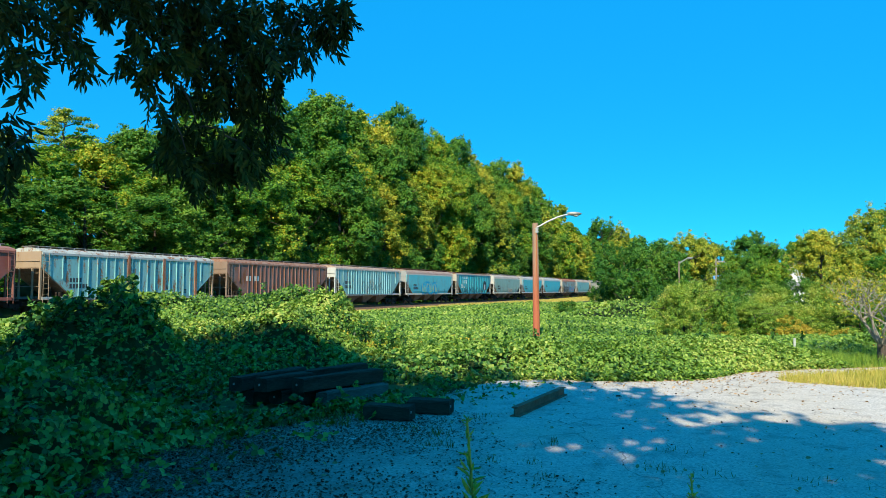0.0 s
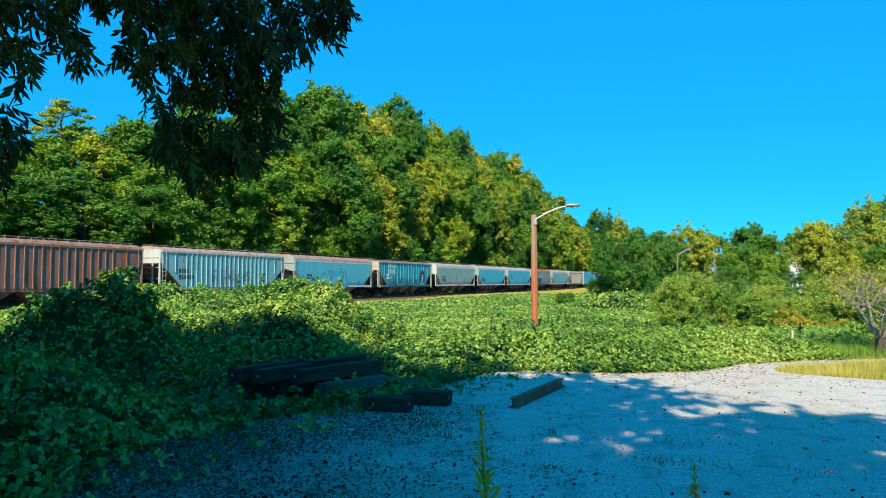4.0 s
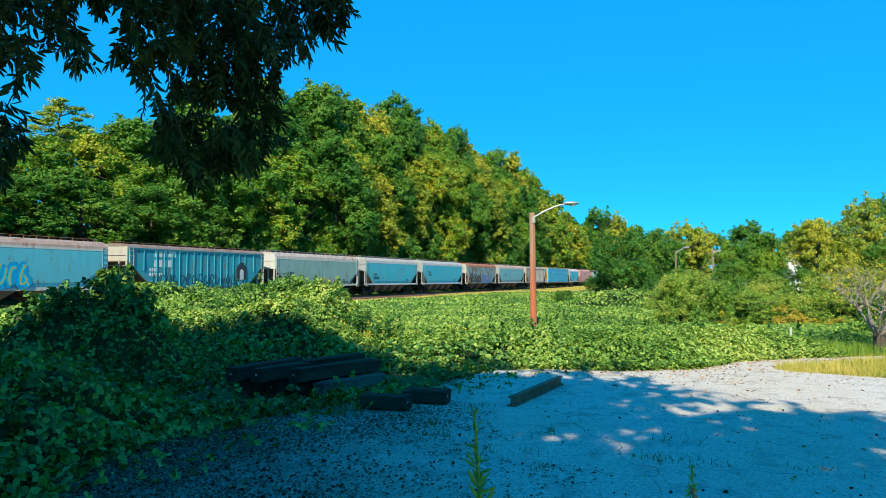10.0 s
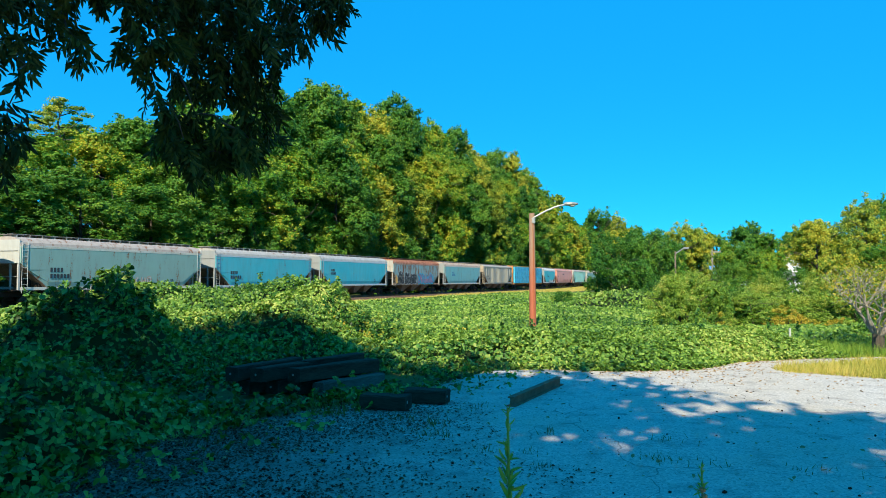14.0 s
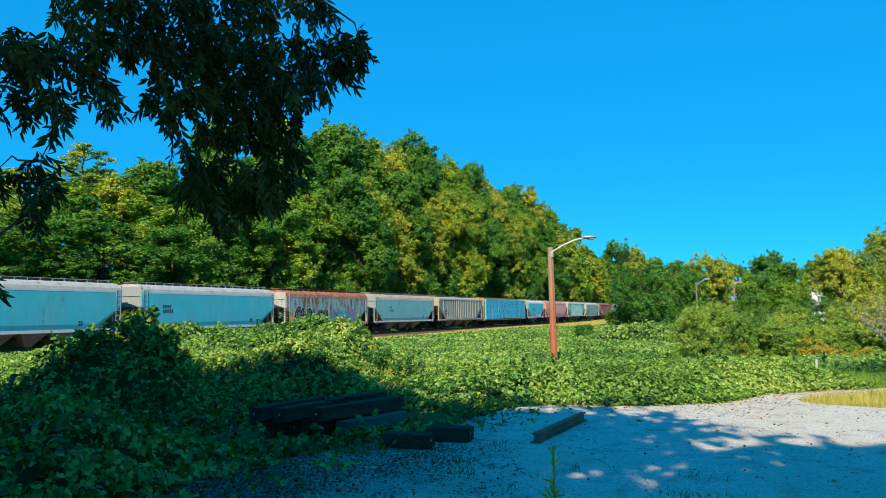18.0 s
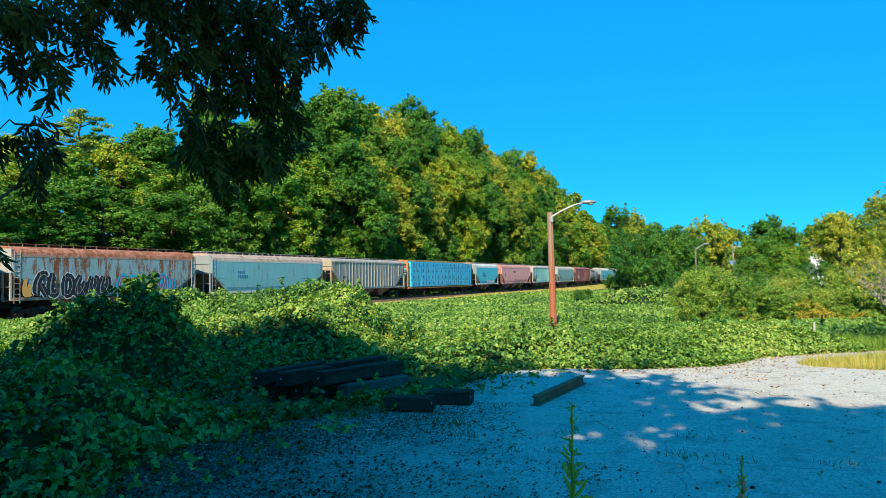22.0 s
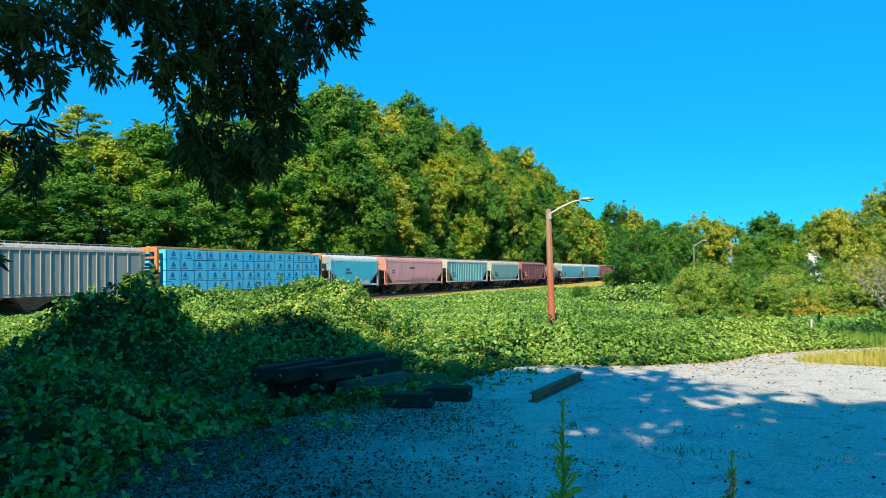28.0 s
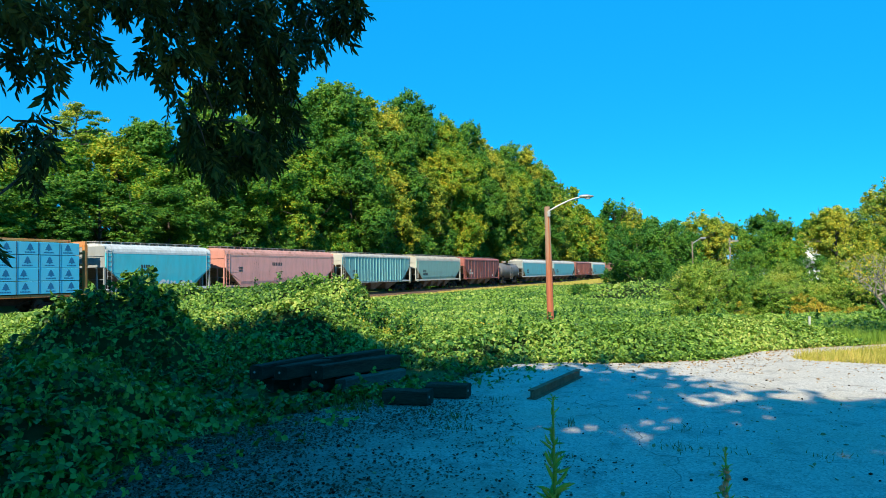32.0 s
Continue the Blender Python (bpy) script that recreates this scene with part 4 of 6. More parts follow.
def build_street_lamp():
    root = thing("street_lamp", None, None, "reddish-brown wooden street lamp pole with a grey arm in the kudzu", "street lamp", pose(3.72, 30.0, float(ground_z(3.72, 30))))
    top = 4.32 - float(ground_z(3.72, 30))
    bm = bmesh.new()
    rod(bm, (0, 0, -0.5), (-0.05, 0, top), 0.15, 0.115, 14)
    part("pole", bm, M_LAMP_POLE, root, "weathered reddish-brown wooden pole")
    bm = bmesh.new()
    pts = [(0.0, -0.12, top - 0.2), (0.45, -0.12, top + 0.05), (0.85, -0.12, top + 0.23), (1.1, -0.12, top + 0.31), (1.35, -0.12, top + 0.35)]
    for a, b in zip(pts, pts[1:]):
        rod(bm, a, b, 0.035, 0.035, 8)
    part("arm", bm, M_GALV, root, "grey steel bracket arm")
    bm = bmesh.new()
    loft(bm, [[(x, -0.12 + w * math.cos(t), top + 0.38 + hh * math.sin(t)) for t in [k * math.pi / 5 for k in range(10)]]
              for x, w, hh in ((1.25, 0.05, 0.045), (1.36, 0.11, 0.075), (1.58, 0.15, 0.085), (1.78, 0.11, 0.05), (1.85, 0.04, 0.02))])
    head = part("lamp_head", bm, M_GALV, root, "pale grey cobra lamp head")
    bm = bmesh.new()
    bmesh.ops.create_uvsphere(bm, u_segments=12, v_segments=6, radius=0.11, matrix=Matrix.LocRotScale((1.6, -0.12, top + 0.31), None, (1.2, 0.9, 0.5)))
    part("lens", bm, plain("lamp_lens", (0.6, 0.62, 0.6), 0.2), head, "clear lamp lens")
    bm = bmesh.new()
    for z in (top - 0.36, top - 0.24):
        rod(bm, (-0.02, 0, z - 0.02), (-0.02, 0, z + 0.02), 0.128, 0.128, 14)
    box(bm, -0.05, 0.05, -0.16, -0.09, top - 0.42, top - 0.2)
    part("bracket", bm, M_GALV, root, "steel band and bracket")
    bm = bmesh.new()
    rod(bm, (0.03, -0.14, 0.2), (-0.02, -0.128, top - 0.4), 0.018, 0.018, 6)
    part("conduit", bm, M_POLE, root, "thin brown conduit")


def build_far_poles():
    def lamp(x, y, hgt, arm):
        root = thing("utility_pole", None, None, "slim weathered pole with a short lamp arm among far trees", "utility pole", pose(x, y, float(ground_z(x, y))), group="far poles")
        bm = bmesh.new()
        rod(bm, (0, 0, -0.4), (0, 0, hgt), 0.08, 0.06, 9)
        part("pole", bm, M_BARK_GREY, root)
        bm = bmesh.new()
        rod(bm, (0, 0, hgt - 0.2), (arm, 0, hgt + 0.25), 0.05, 0.04, 6)
        box(bm, arm, arm + 0.45, -0.09, 0.09, hgt + 0.2, hgt + 0.34, 0.03)
        part("arm", bm, M_GALV, root)

    lamp(19.8, 62.0, 4.8, 0.7)
    root = thing("utility_pole", None, None, "wooden pole with a crossarm among far trees", "utility pole", pose(37.0, 100.0, float(ground_z(37, 100))), group="far poles")
    bm = bmesh.new()
    rod(bm, (0, 0, -0.4), (0, 0, 6.6), 0.15, 0.11, 9)
    part("pole", bm, M_BARK_PALE, root)
    part("crossarm", box(bmesh.new(), -1.2, 1.2, -0.06, 0.06, 6.1, 6.25), M_BARK_PALE, root)
    for x in (-1.1, -0.4, 0.4, 1.1):
        part("insulator", rod(bmesh.new(), (x, 0, 6.25), (x, 0, 6.4), 0.05, 0.04, 7), M_GALV, root)


def build_houses():
    wall = surface("white_clapboard", (0.68, 0.68, 0.66), (0.82, 0.82, 0.8), 1.0, 0.7, fine=3.0, stretch=(0.2, 0.2, 9))
    roof = surface("grey_shingle", (0.12, 0.12, 0.125), (0.24, 0.24, 0.25), 2.0, 0.9, fine=8.0)
    glass = plain("dark_window_glass", (0.05, 0.07, 0.09), 0.15)
    blue = surface("blue_metal_roof", (0.08, 0.25, 0.5), (0.14, 0.36, 0.62), 1.0, 0.5, fine=5.0)

    def house(x, y, turn, w, d, eave, ridge, roof_mat, label, gable_front=True):
        root = thing("house", None, None, label, "house", pose(x, y, float(ground_z(x, y)) - 0.2, 0, 0, turn))
        bm = bmesh.new()
        prism(bm, [(-w / 2, 0), (w / 2, 0), (w / 2, eave), (0, ridge), (-w / 2, eave)], 0, d)
        body = part("wall", bm, wall, root)
        for sgn in (-1, 1):
            bm = bmesh.new()
            prism(bm, [(0, ridge + 0.06), (0, ridge + 0.22), (sgn * (w / 2 + 0.4), eave - 0.1), (sgn * (w / 2 + 0.4), eave - 0.26)], -0.4, d + 0.4)
            part("roof", bm, roof_mat, root)
        for wx in (-w * 0.26, w * 0.26):
            for z in ((1.0, 3.9) if eave > 5 else (1.0,)):
                win = part("window", box(bmesh.new(), wx - 0.55, wx + 0.55, -0.07, 0.02, z, z + 1.6), wall, root, "white window frame")
                part("pane", box(bmesh.new(), wx - 0.45, wx + 0.45, -0.085, -0.06, z + 0.1, z + 1.5), glass, win, "dark window glass")
        return root

    house(69.0, 145.0, -14, 5.6, 9.0, 4.6, 7.6, roof, "tall white clapboard house with a steep gable behind trees")
    house(62.0, 140.0, -50, 6.0, 9.0, 2.8, 4.6, roof, "low white house wing half hidden by trees")
    house(46.5, 122.0, -38, 5.0, 8.0, 2.4, 3.6, roof, "small pale building behind the hedge")
    house(52.0, 134.0, 40, 6.0, 7.0, 3.6, 5.0, blue, "pale building with a bright blue metal roof behind trees")


def timber(length, w, hgt, seed):
    """A sawn timber along x, with worn, uneven corners."""
    rng = np.random.default_rng(seed)
    bm = bmesh.new()
    rings = []
    for x in np.linspace(0, length, 7):
        j = rng.normal(size=(8, 2)) * 0.006
        c = 0.02
        pts = [(-w / 2 + c, 0), (w / 2 - c, 0), (w / 2, c), (w / 2, hgt - c), (w / 2 - c, hgt), (-w / 2 + c, hgt), (-w / 2, hgt - c), (-w / 2, c)]
        rings.append([(x, p[0] + j[i, 0], p[1] + abs(j[i, 1]) * (1 if p[1] == 0 else -1)) for i, p in enumerate(pts)])
    return loft(bm, rings)


def build_ties():
    """The heap of old railway ties, the near ends towards the lot."""
    spots = [  # x, y of the near end, z, length, heading from +x, tilt
        (-2.75, 10.05, 0.0, 1.5, 64, 0), (-2.36, 10.1, 0.0, 1.5, 62, 0), (-2.04, 10.05, 0.0, 1.3, 56, 0), (-1.70, 9.93, 0.0, 1.3, 55, 0),
        (-2.87, 9.93, 0.2, 1.5, 66, 0), (-2.5, 9.83, 0.2, 1.75, 63, -0.6), (-2.0, 9.83, 0.2, 1.6, 54, 0), (-2.05, 10.75, 0.2, 1.1, 48, 2.0)]
    for i, (x, y, z, length, turn, tilt) in enumerate(spots):
        ob = thing("railway_tie", timber(length, 0.22, 0.195, i), M_TIE_GREY if i == 3 else M_TIE, "weathered grey railway tie at the foot of a heap" if i == 3 else "black creosoted railway tie stacked in a heap on the vines", "railway tie", pose(x, y, z, 0, -tilt, turn), group="heap of railway ties")
        part("nail_plate", rod(bmesh.new(), (-0.006, 0.02, 0.1), (0.004, 0.02, 0.1), 0.016, 0.016, 7), M_GALV, ob, "small steel tag on the tie's end")
    for i, (x, y, turn, length) in enumerate(((-0.42, 8.88, 166, 0.58), (0.06, 9.33, 166, 0.55))):
        ob = thing("railway_tie", timber(length, 0.27, 0.18, 20 + i), M_TIE, "cut end of a black railway tie lying on the asphalt", "railway tie", pose(x, y, 0.012, 0, 0, turn), group="loose tie ends")
        part("nail_plate", rod(bmesh.new(), (-0.006, 0.06, 0.1), (0.004, 0.06, 0.1), 0.018, 0.018, 7), M_GALV, ob, "small steel tag on the tie's end")


def build_beam():
    bm = bmesh.new()
    length = 2.13
    prof = [(-0.062, 0), (0.062, 0), (0.062, 0.011), (0.01, 0.018), (0.01, 0.1), (0.04, 0.107), (0.04, 0.122), (-0.04, 0.122), (-0.04, 0.107), (-0.01, 0.1), (-0.01, 0.018), (-0.062, 0.011)]
    loft(bm, [[(x, a, b) for a, b in prof] for x in np.linspace(0, length, 5)])
    thing("steel_beam", bm, M_RUST, "rusty brown steel beam lying on the asphalt", "steel beam", pose(0.84, 9.12, 0.012, 0, 0, 64.5))


def build_weed(x, y, top, seed, blooms):
    """A tall thin weed with narrow leaves all along its stem."""
    rng = np.random.default_rng(seed)
    root = thing("tall_weed", None, None, "tall thin green weed with narrow feathery leaves", "weed", pose(x, y, 0.0), group="tall weeds")
    bm = bmesh.new()
    rod(bm, (0, 0, 0), (0.01, 0, top * 0.6), 0.006, 0.0045, 7)
    rod(bm, (0.01, 0, top * 0.6), (0.0, 0, top), 0.0045, 0.002, 6)
    part("stem", bm, M_WEED, root, "thin green stem")
    n = 190
    z = top * (1 - rng.uniform(0, 1, n) ** 1.25 * 0.75)
    t = rng.uniform(0, 6.283, n)
    way = np.stack([np.cos(t), np.sin(t), rng.uniform(1.0, 2.2, n)], -1)
    reach = 0.014 + 0.064 * np.minimum(1, (top - z) / 0.32) * rng.uniform(0.5, 1.1, n)
    at = np.stack([np.zeros(n), np.zeros(n), z], -1)
    part("leaves", folded_mesh("leaves", leaf_verts(rng, at, rng.normal(size=at.shape), reach, along=way, ratio=0.17), M_WEED), None, root, "narrow pale green leaves")
    if blooms:
        bm = bmesh.new()
        for k in range(5):
            bmesh.ops.create_icosphere(bm, subdivisions=1, radius=0.008, matrix=Matrix.Translation((rng.uniform(-0.012, 0.012), rng.uniform(-0.012, 0.012), top - 0.05 - k * 0.014)))
        part("seed_heads", bm, M_STRAW, root, "reddish brown seed heads")
    return root


def build_litter():
    rng = np.random.default_rng(3)
    # dark nut husks on the asphalt, thickest under the tree
    bm = bmesh.new()
    bmesh.ops.create_icosphere(bm, subdivisions=1, radius=1.0)
    base = np.array([[v.co[:] for v in f.verts] for f in bm.faces]).reshape(-1, 3)
    bm.free()
    n = 10000
    x = rng.uniform(-3.6, 5.2, n)
    y = rng.uniform(4.2, 12.5, n)
    keep = (lot_distance(x, y) < -0.05) & (rng.uniform(0, 1, n) < np.clip(0.9 - 0.3 * (x + 2.4) - 0.12 * (y - 5.5), 0.03, 1))
    x, y = x[keep], y[keep]
    s = rng.uniform(0.004, 0.017, len(x)) * rng.uniform(0.4, 1, len(x))
    v = (base[None] * s[:, None, None] * np.array([1.2, 1.0, 0.8]) * rng.uniform(0.7, 1.3, (len(x), 1, 3)) + np.stack([x, y, 0.012 + s * 0.7], -1)[:, None])
    thing("nut_husks", fast_mesh("nut_husks", v.reshape(-1, 3), 3, M_HUSK), None, "dark fallen nut husks strewn over the asphalt", "nut husks", kind="stuff")
    n = 90000
    x, y = rng.uniform(-3.4, 3.5, n), rng.uniform(4.4, 10.5, n)
    keep = (lot_distance(x, y) < 0.1) & (rng.uniform(0, 1, n) < np.clip(0.75 - 0.28 * (x + 2.2) + 0.35 * wave(x, y, 1.4), 0.0, 1))
    at = np.stack([x[keep], y[keep], np.full(keep.sum(), 0.018)], -1)
    thing("leaf_litter", folded_mesh("leaf_litter", leaf_verts(rng, at, rng.normal(size=at.shape) * 0.35 + [0, 0, 1], rng.uniform(0.012, 0.04, len(at))), M_LITTER), None,
          "dark brown leaf litter and twigs on the asphalt", "leaf litter", kind="stuff")
    n = 32000
    x, y = rng.uniform(-3.2, 9.5, n), rng.uniform(4.5, 15.0, n)
    edge = np.exp(-np.abs(lot_distance(x, y)) * 3.0)
    keep = (lot_distance(x, y) < 0.0) & (rng.uniform(0, 1, n) < 0.04 + 0.9 * edge + 0.14 * ((x > 3.5) & (y > 11.0)))
    at = np.stack([x[keep], y[keep], np.full(keep.sum(), 0.02)], -1)
    thing("fallen_leaves", folded_mesh("fallen_leaves", leaf_verts(rng, at, rng.normal(size=at.shape) * 0.3 + [0, 0, 1], rng.uniform(0.02, 0.06, len(at))), M_STRAW), None,
          "small dry brown leaves lying on the asphalt", "fallen leaves", kind="stuff")

    def blades(x, y, count, spread, h0, h1, lean=0.35):
        px, py = x + rng.normal(size=count) * spread, y + rng.normal(size=count) * spread
        at = np.stack([px, py, np.maximum(ground_z(px, py), 0.0 if abs(x) < 8 and y < 13 else -9)], -1)
        up = np.array([0, 0, 1.0]) + rng.normal(size=at.shape) * lean
        hgt = rng.uniform(h0, h1, count)
        side = unit(np.cross(up, rng.normal(size=at.shape))) * (0.004 + 0.02 * hgt)[:, None]
        tip = at + unit(up) * hgt[:, None]
        return np.stack([at - side, at + side, tip], 1).reshape(-1, 3)

    tufts = [blades(x, y, c // 2, sp, 0.05, h1) for x, y, c, sp, h1 in ((-1.35, 8.65, 170, 0.16, 0.22), (-0.1, 8.0, 60, 0.09, 0.16), (1.1, 7.6, 40, 0.06, 0.1), (2.25, 6.3, 30, 0.12, 0.08), (0.55, 9.15, 50, 0.12, 0.1),
                                                                     (-0.55, 8.3, 60, 0.12, 0.1), (2.2, 7.2, 40, 0.1, 0.1), (-2.2, 7.0, 90, 0.2, 0.12), (0.8, 6.2, 30, 0.06, 0.08), (3.1, 6.1, 40, 0.1, 0.08), (-0.1, 7.4, 70, 0.1, 0.13), (-0.43, 7.73, 40, 0.08, 0.08), (0.38, 6.8, 50, 0.05, 0.06), (0.75, 6.73, 50, 0.07, 0.06), (1.9, 6.5, 60, 0.1, 0.1))]
    thing("grass_tufts", fast_mesh("grass_tufts", np.concatenate(tufts), 3, M_TUFT), None, "small dry grass tufts growing out of cracks", "grass", kind="stuff")
    # the strip of tall pale grass beyond the lot, and the verge of the railway
    px, py = rng.uniform(5.9, 17, 150000), rng.uniform(8.2, 16.5, 150000)
    ok = (py > 12.5 - 0.75 * (px - 6.1)) & (py < 13.2 + 0.42 * (px - 6.1)) & (py > 8)
    at = np.stack([px[ok], py[ok], np.full(ok.sum(), 0.0)], -1)
    k = ok.sum()
    hgt = rng.uniform(0.05, 0.24, k)
    up = unit(np.array([0.1, 0, 1.0]) + rng.normal(size=at.shape) * 0.5)
    side = unit(np.cross(up, rng.normal(size=at.shape))) * 0.007
    thing("grass_strip", fast_mesh("grass_strip", np.stack([at - side, at + side, at + up * hgt[:, None]], 1).reshape(-1, 3), 3, M_GRASS), None, "strip of pale yellow-green uncut grass by the road", "grass", kind="stuff")
    # lush weeds round the small tree
    n = 60000
    px, py = rng.uniform(7.9, 20, n), rng.uniform(15.2, 20.0, n)
    ok = (lot_distance(px, py) > 0.0) & (py < 19.4 + 0.6 * wave(px, py, 1.5))
    at = np.stack([px[ok], py[ok], ground_z(px[ok], py[ok]) - 0.03], -1)
    up = unit(np.array([0, 0, 1.0]) + rng.normal(size=at.shape) * 0.35)
    side = unit(np.cross(up, rng.normal(size=at.shape))) * 0.008
    hgt = rng.uniform(0.12, 0.46, len(at)) * (0.7 + 0.4 * wave(at[:, 0], at[:, 1], 1.2))
    thing("tall_grass", fast_mesh("tall_grass", np.stack([at - side, at + side, at + up * hgt[:, None]], 1).reshape(-1, 3), 3, M_LUSH), None, "lush bright green grass round a small tree", "grass", kind="stuff")
    n = 60000
    s = rng.uniform(40, 240, n)
    off = -12.0 + rng.uniform(0, 1, n) * (8.3 + 1.6 * smooth(85, 110, s))
    p = ALONG[None] * s[:, None] + AWAY[None] * (TRACK + off)[:, None]
    at = np.stack([p[:, 0], p[:, 1], ground_z(p[:, 0], p[:, 1]) - 0.03], -1)
    up = unit(np.array([0, 0, 1.0]) + rng.normal(size=at.shape) * 0.4)
    side = unit(np.cross(up, rng.normal(size=at.shape))) * 0.05
    thing("verge_grass", fast_mesh("verge_grass", np.stack([at - side, at + side, at + up * (rng.uniform(0.08, 0.26, n) * (1 + 0.6 * smooth(85, 110, s)))[:, None]], 1).reshape(-1, 3), 3, M_GRASS), None,
          "pale grass verge along the railway", "grass", kind="stuff")
    n = 110
    x, y = rng.uniform(-9, 9, n), rng.uniform(14, 40, n)
    ok = (lot_distance(x, y) > 1.0) & (np.abs(x) < 0.62 * y)
    x, y = np.concatenate([x[ok], -1.9 + rng.normal(size=25) * 0.4]), np.concatenate([y[ok], 15.8 + rng.normal(size=25) * 0.4])
    base = np.stack([x, y, vine_z(x, y)], -1)
    tall = rng.uniform(0.2, 0.6, len(x))
    k = rng.integers(0, len(x), 9000)
    at = base[k] + np.stack([rng.normal(size=9000) * 0.03, rng.normal(size=9000) * 0.03, rng.uniform(0, 1, 9000) * tall[k]], -1)
    thing("weed_shoots", fast_mesh("weed_shoots", card_verts(rng, at, rng.normal(size=at.shape) + [0, -0.4, 0.4], rng.uniform(0.04, 0.11, 9000)), 4, M_KUDZU_SHADE_TONE), None,
          "upright green shoots standing above the kudzu", "weeds", kind="stuff")
    x, y = np.concatenate([-1.6 + rng.normal(size=500) * 0.35, 1.0 + rng.normal(size=300) * 0.8]), np.concatenate([15.6 + rng.normal(size=500) * 0.5, 17.5 + rng.normal(size=300) * 0.8])
    at = np.stack([x, y, vine_z(x, y) + rng.uniform(-0.05, 0.22, 800)], -1)
    thing("dry_stalks", fast_mesh("dry_stalks", card_verts(rng, at, rng.normal(size=at.shape) + [0, -0.8, 0.2], rng.uniform(0.03, 0.07, 800)), 4, M_GOLD), None, "dry orange-brown stalks among the kudzu", "weeds", kind="stuff")
    line = plain("worn_white_paint", (0.62, 0.64, 0.63), 0.8)
    for (ax, ay), (bx, by), w in (((-1.16, 7.83), (-0.9, 7.72), 0.014), ((-0.4, 7.46), (0.07, 7.25), 0.006)):
        d = Vector((by - ay, ax - bx, 0)).normalized() * w
        bm = bmesh.new()
        top = [bm.verts.new((x, y, 0.017)) for x, y in ((ax - d.x, ay - d.y), (bx - d.x, by - d.y), (bx + d.x, by + d.y), (ax + d.x, ay + d.y))]
        f = bm.faces.new(top)
        bmesh.ops.translate(bm, verts=[v for v in bmesh.ops.extrude_face_region(bm, geom=[f])["geom"] if isinstance(v, bmesh.types.BMVert)], vec=(0, 0, -0.005))
        bmesh.ops.recalc_face_normals(bm, faces=bm.faces)
        thing("painted_line", bm, line, "worn fragment of a white painted line on the asphalt", "painted line", group="painted line fragments")
    root = thing("marker_stake", None, None, "short white marker stake standing in the kudzu", "marker stake", pose(8.55, 18.0, float(vine_z(8.55, 18.0)) - 0.3))
    part("post", rod(bmesh.new(), (0, 0, 0), (0, 0, 0.66), 0.03, 0.028, 8), plain("white_plastic", (0.5, 0.52, 0.5)), root)

# ---- the train ----
GRIME = {}


def paint_of(colour, rust=0.3, grime=0.22):
    key = (colour, rust, grime)
    if key not in GRIME:
        GRIME[key] = car_paint("car_paint", colour, rust, grime)
    return GRIME[key]


SHARED = {}


def shared(name, make, material):
    if name not in SHARED:
        SHARED[name] = mesh_of(make(), name, material)
    return SHARED[name]


def side_frame():
    bm = bmesh.new()
    for y in (-1.02, 1.02):
        prism(bm, [(-1.25, 0.34), (-1.05, 0.62), (-0.45, 0.72), (0.45, 0.72), (1.05, 0.62), (1.25, 0.34), (1.05, 0.30), (0.62, 0.48), (0.3, 0.26), (-0.3, 0.26), (-0.62, 0.48), (-1.05, 0.30)], y - 0.08, y + 0.08)
        for x in (-0.88, 0.88):
            box(bm, x - 0.15, x + 0.15, y - 0.14, y + 0.14, 0.30, 0.60, 0.02)
        for x in (-0.14, 0.14):
            rod(bm, (x, y, 0.34), (x, y, 0.66), 0.09, 0.09, 8)
    box(bm, -0.2, 0.2, -1.15, 1.15, 0.48, 0.74)
    return bm


def wheelset():
    bm = bmesh.new()
    rod(bm, (0, -1.1, 0), (0, 1.1, 0), 0.075, 0.075, 8)
    for s in (-1, 1):
        rod(bm, (0, s * 0.68, 0), (0, s * 0.82, 0), 0.43, 0.42, 20)
        rod(bm, (0, s * 0.66, 0), (0, s * 0.69, 0), 0.455, 0.455, 20)
        rod(bm, (0, s * 0.82, 0), (0, s * 0.88, 0), 0.13, 0.12, 10)
    return bm


def ladder(hgt):
    bm = bmesh.new()
    for x in (-0.2, 0.2):
        rod(bm, (x, 0, 0), (x, 0, hgt), 0.018, 0.018, 4)
    for k in range(int(hgt / 0.36)):
        rod(bm, (-0.2, 0, 0.2 + 0.36 * k), (0.2, 0, 0.2 + 0.36 * k), 0.014, 0.014, 4)
    return bm


def coupler():
    bm = box(bmesh.new(), 0, 0.42, -0.09, 0.09, 0.76, 0.96)
    box(bm, 0.38, 0.66, -0.15, 0.15, 0.72, 1.0, 0.03)
    return bm


TRUCKS = []


def running_gear(root, half, inset=2.05, reach=0.0):
    for s in (-1, 1):
        t = part("truck", shared("truck", side_frame, M_UNDER), None, root, "grimy dark steel truck")
        t.location = (s * (half - inset), 0, 0)
        for x in (-0.88, 0.88):
            w = part("wheelset", shared("wheelset", wheelset, M_WHEEL), None, t)
            w.location = (x, 0, 0.45)
            TRUCKS.append(w)
        c = part("coupler", shared("coupler", coupler, M_UNDER), None, root)
        c.matrix_basis = pose(s * (half + reach - 0.14), 0, 0, 0, 0, 0 if s > 0 else 180)


def bars(root, x, z, rows, w, hgt, gap, y, material, label):
    """Lines of lettering as plain bars, each one a part."""
    me = mesh_of(box(bmesh.new(), 0, w * 0.78, y - 0.003, y + 0.004, 0, hgt), "lettering", material)
    for r, count in enumerate(rows):
        for k in range(count):
            part("lettering", me, None, root, label).location = (x + k * w * 1.2, 0, z - r * gap)


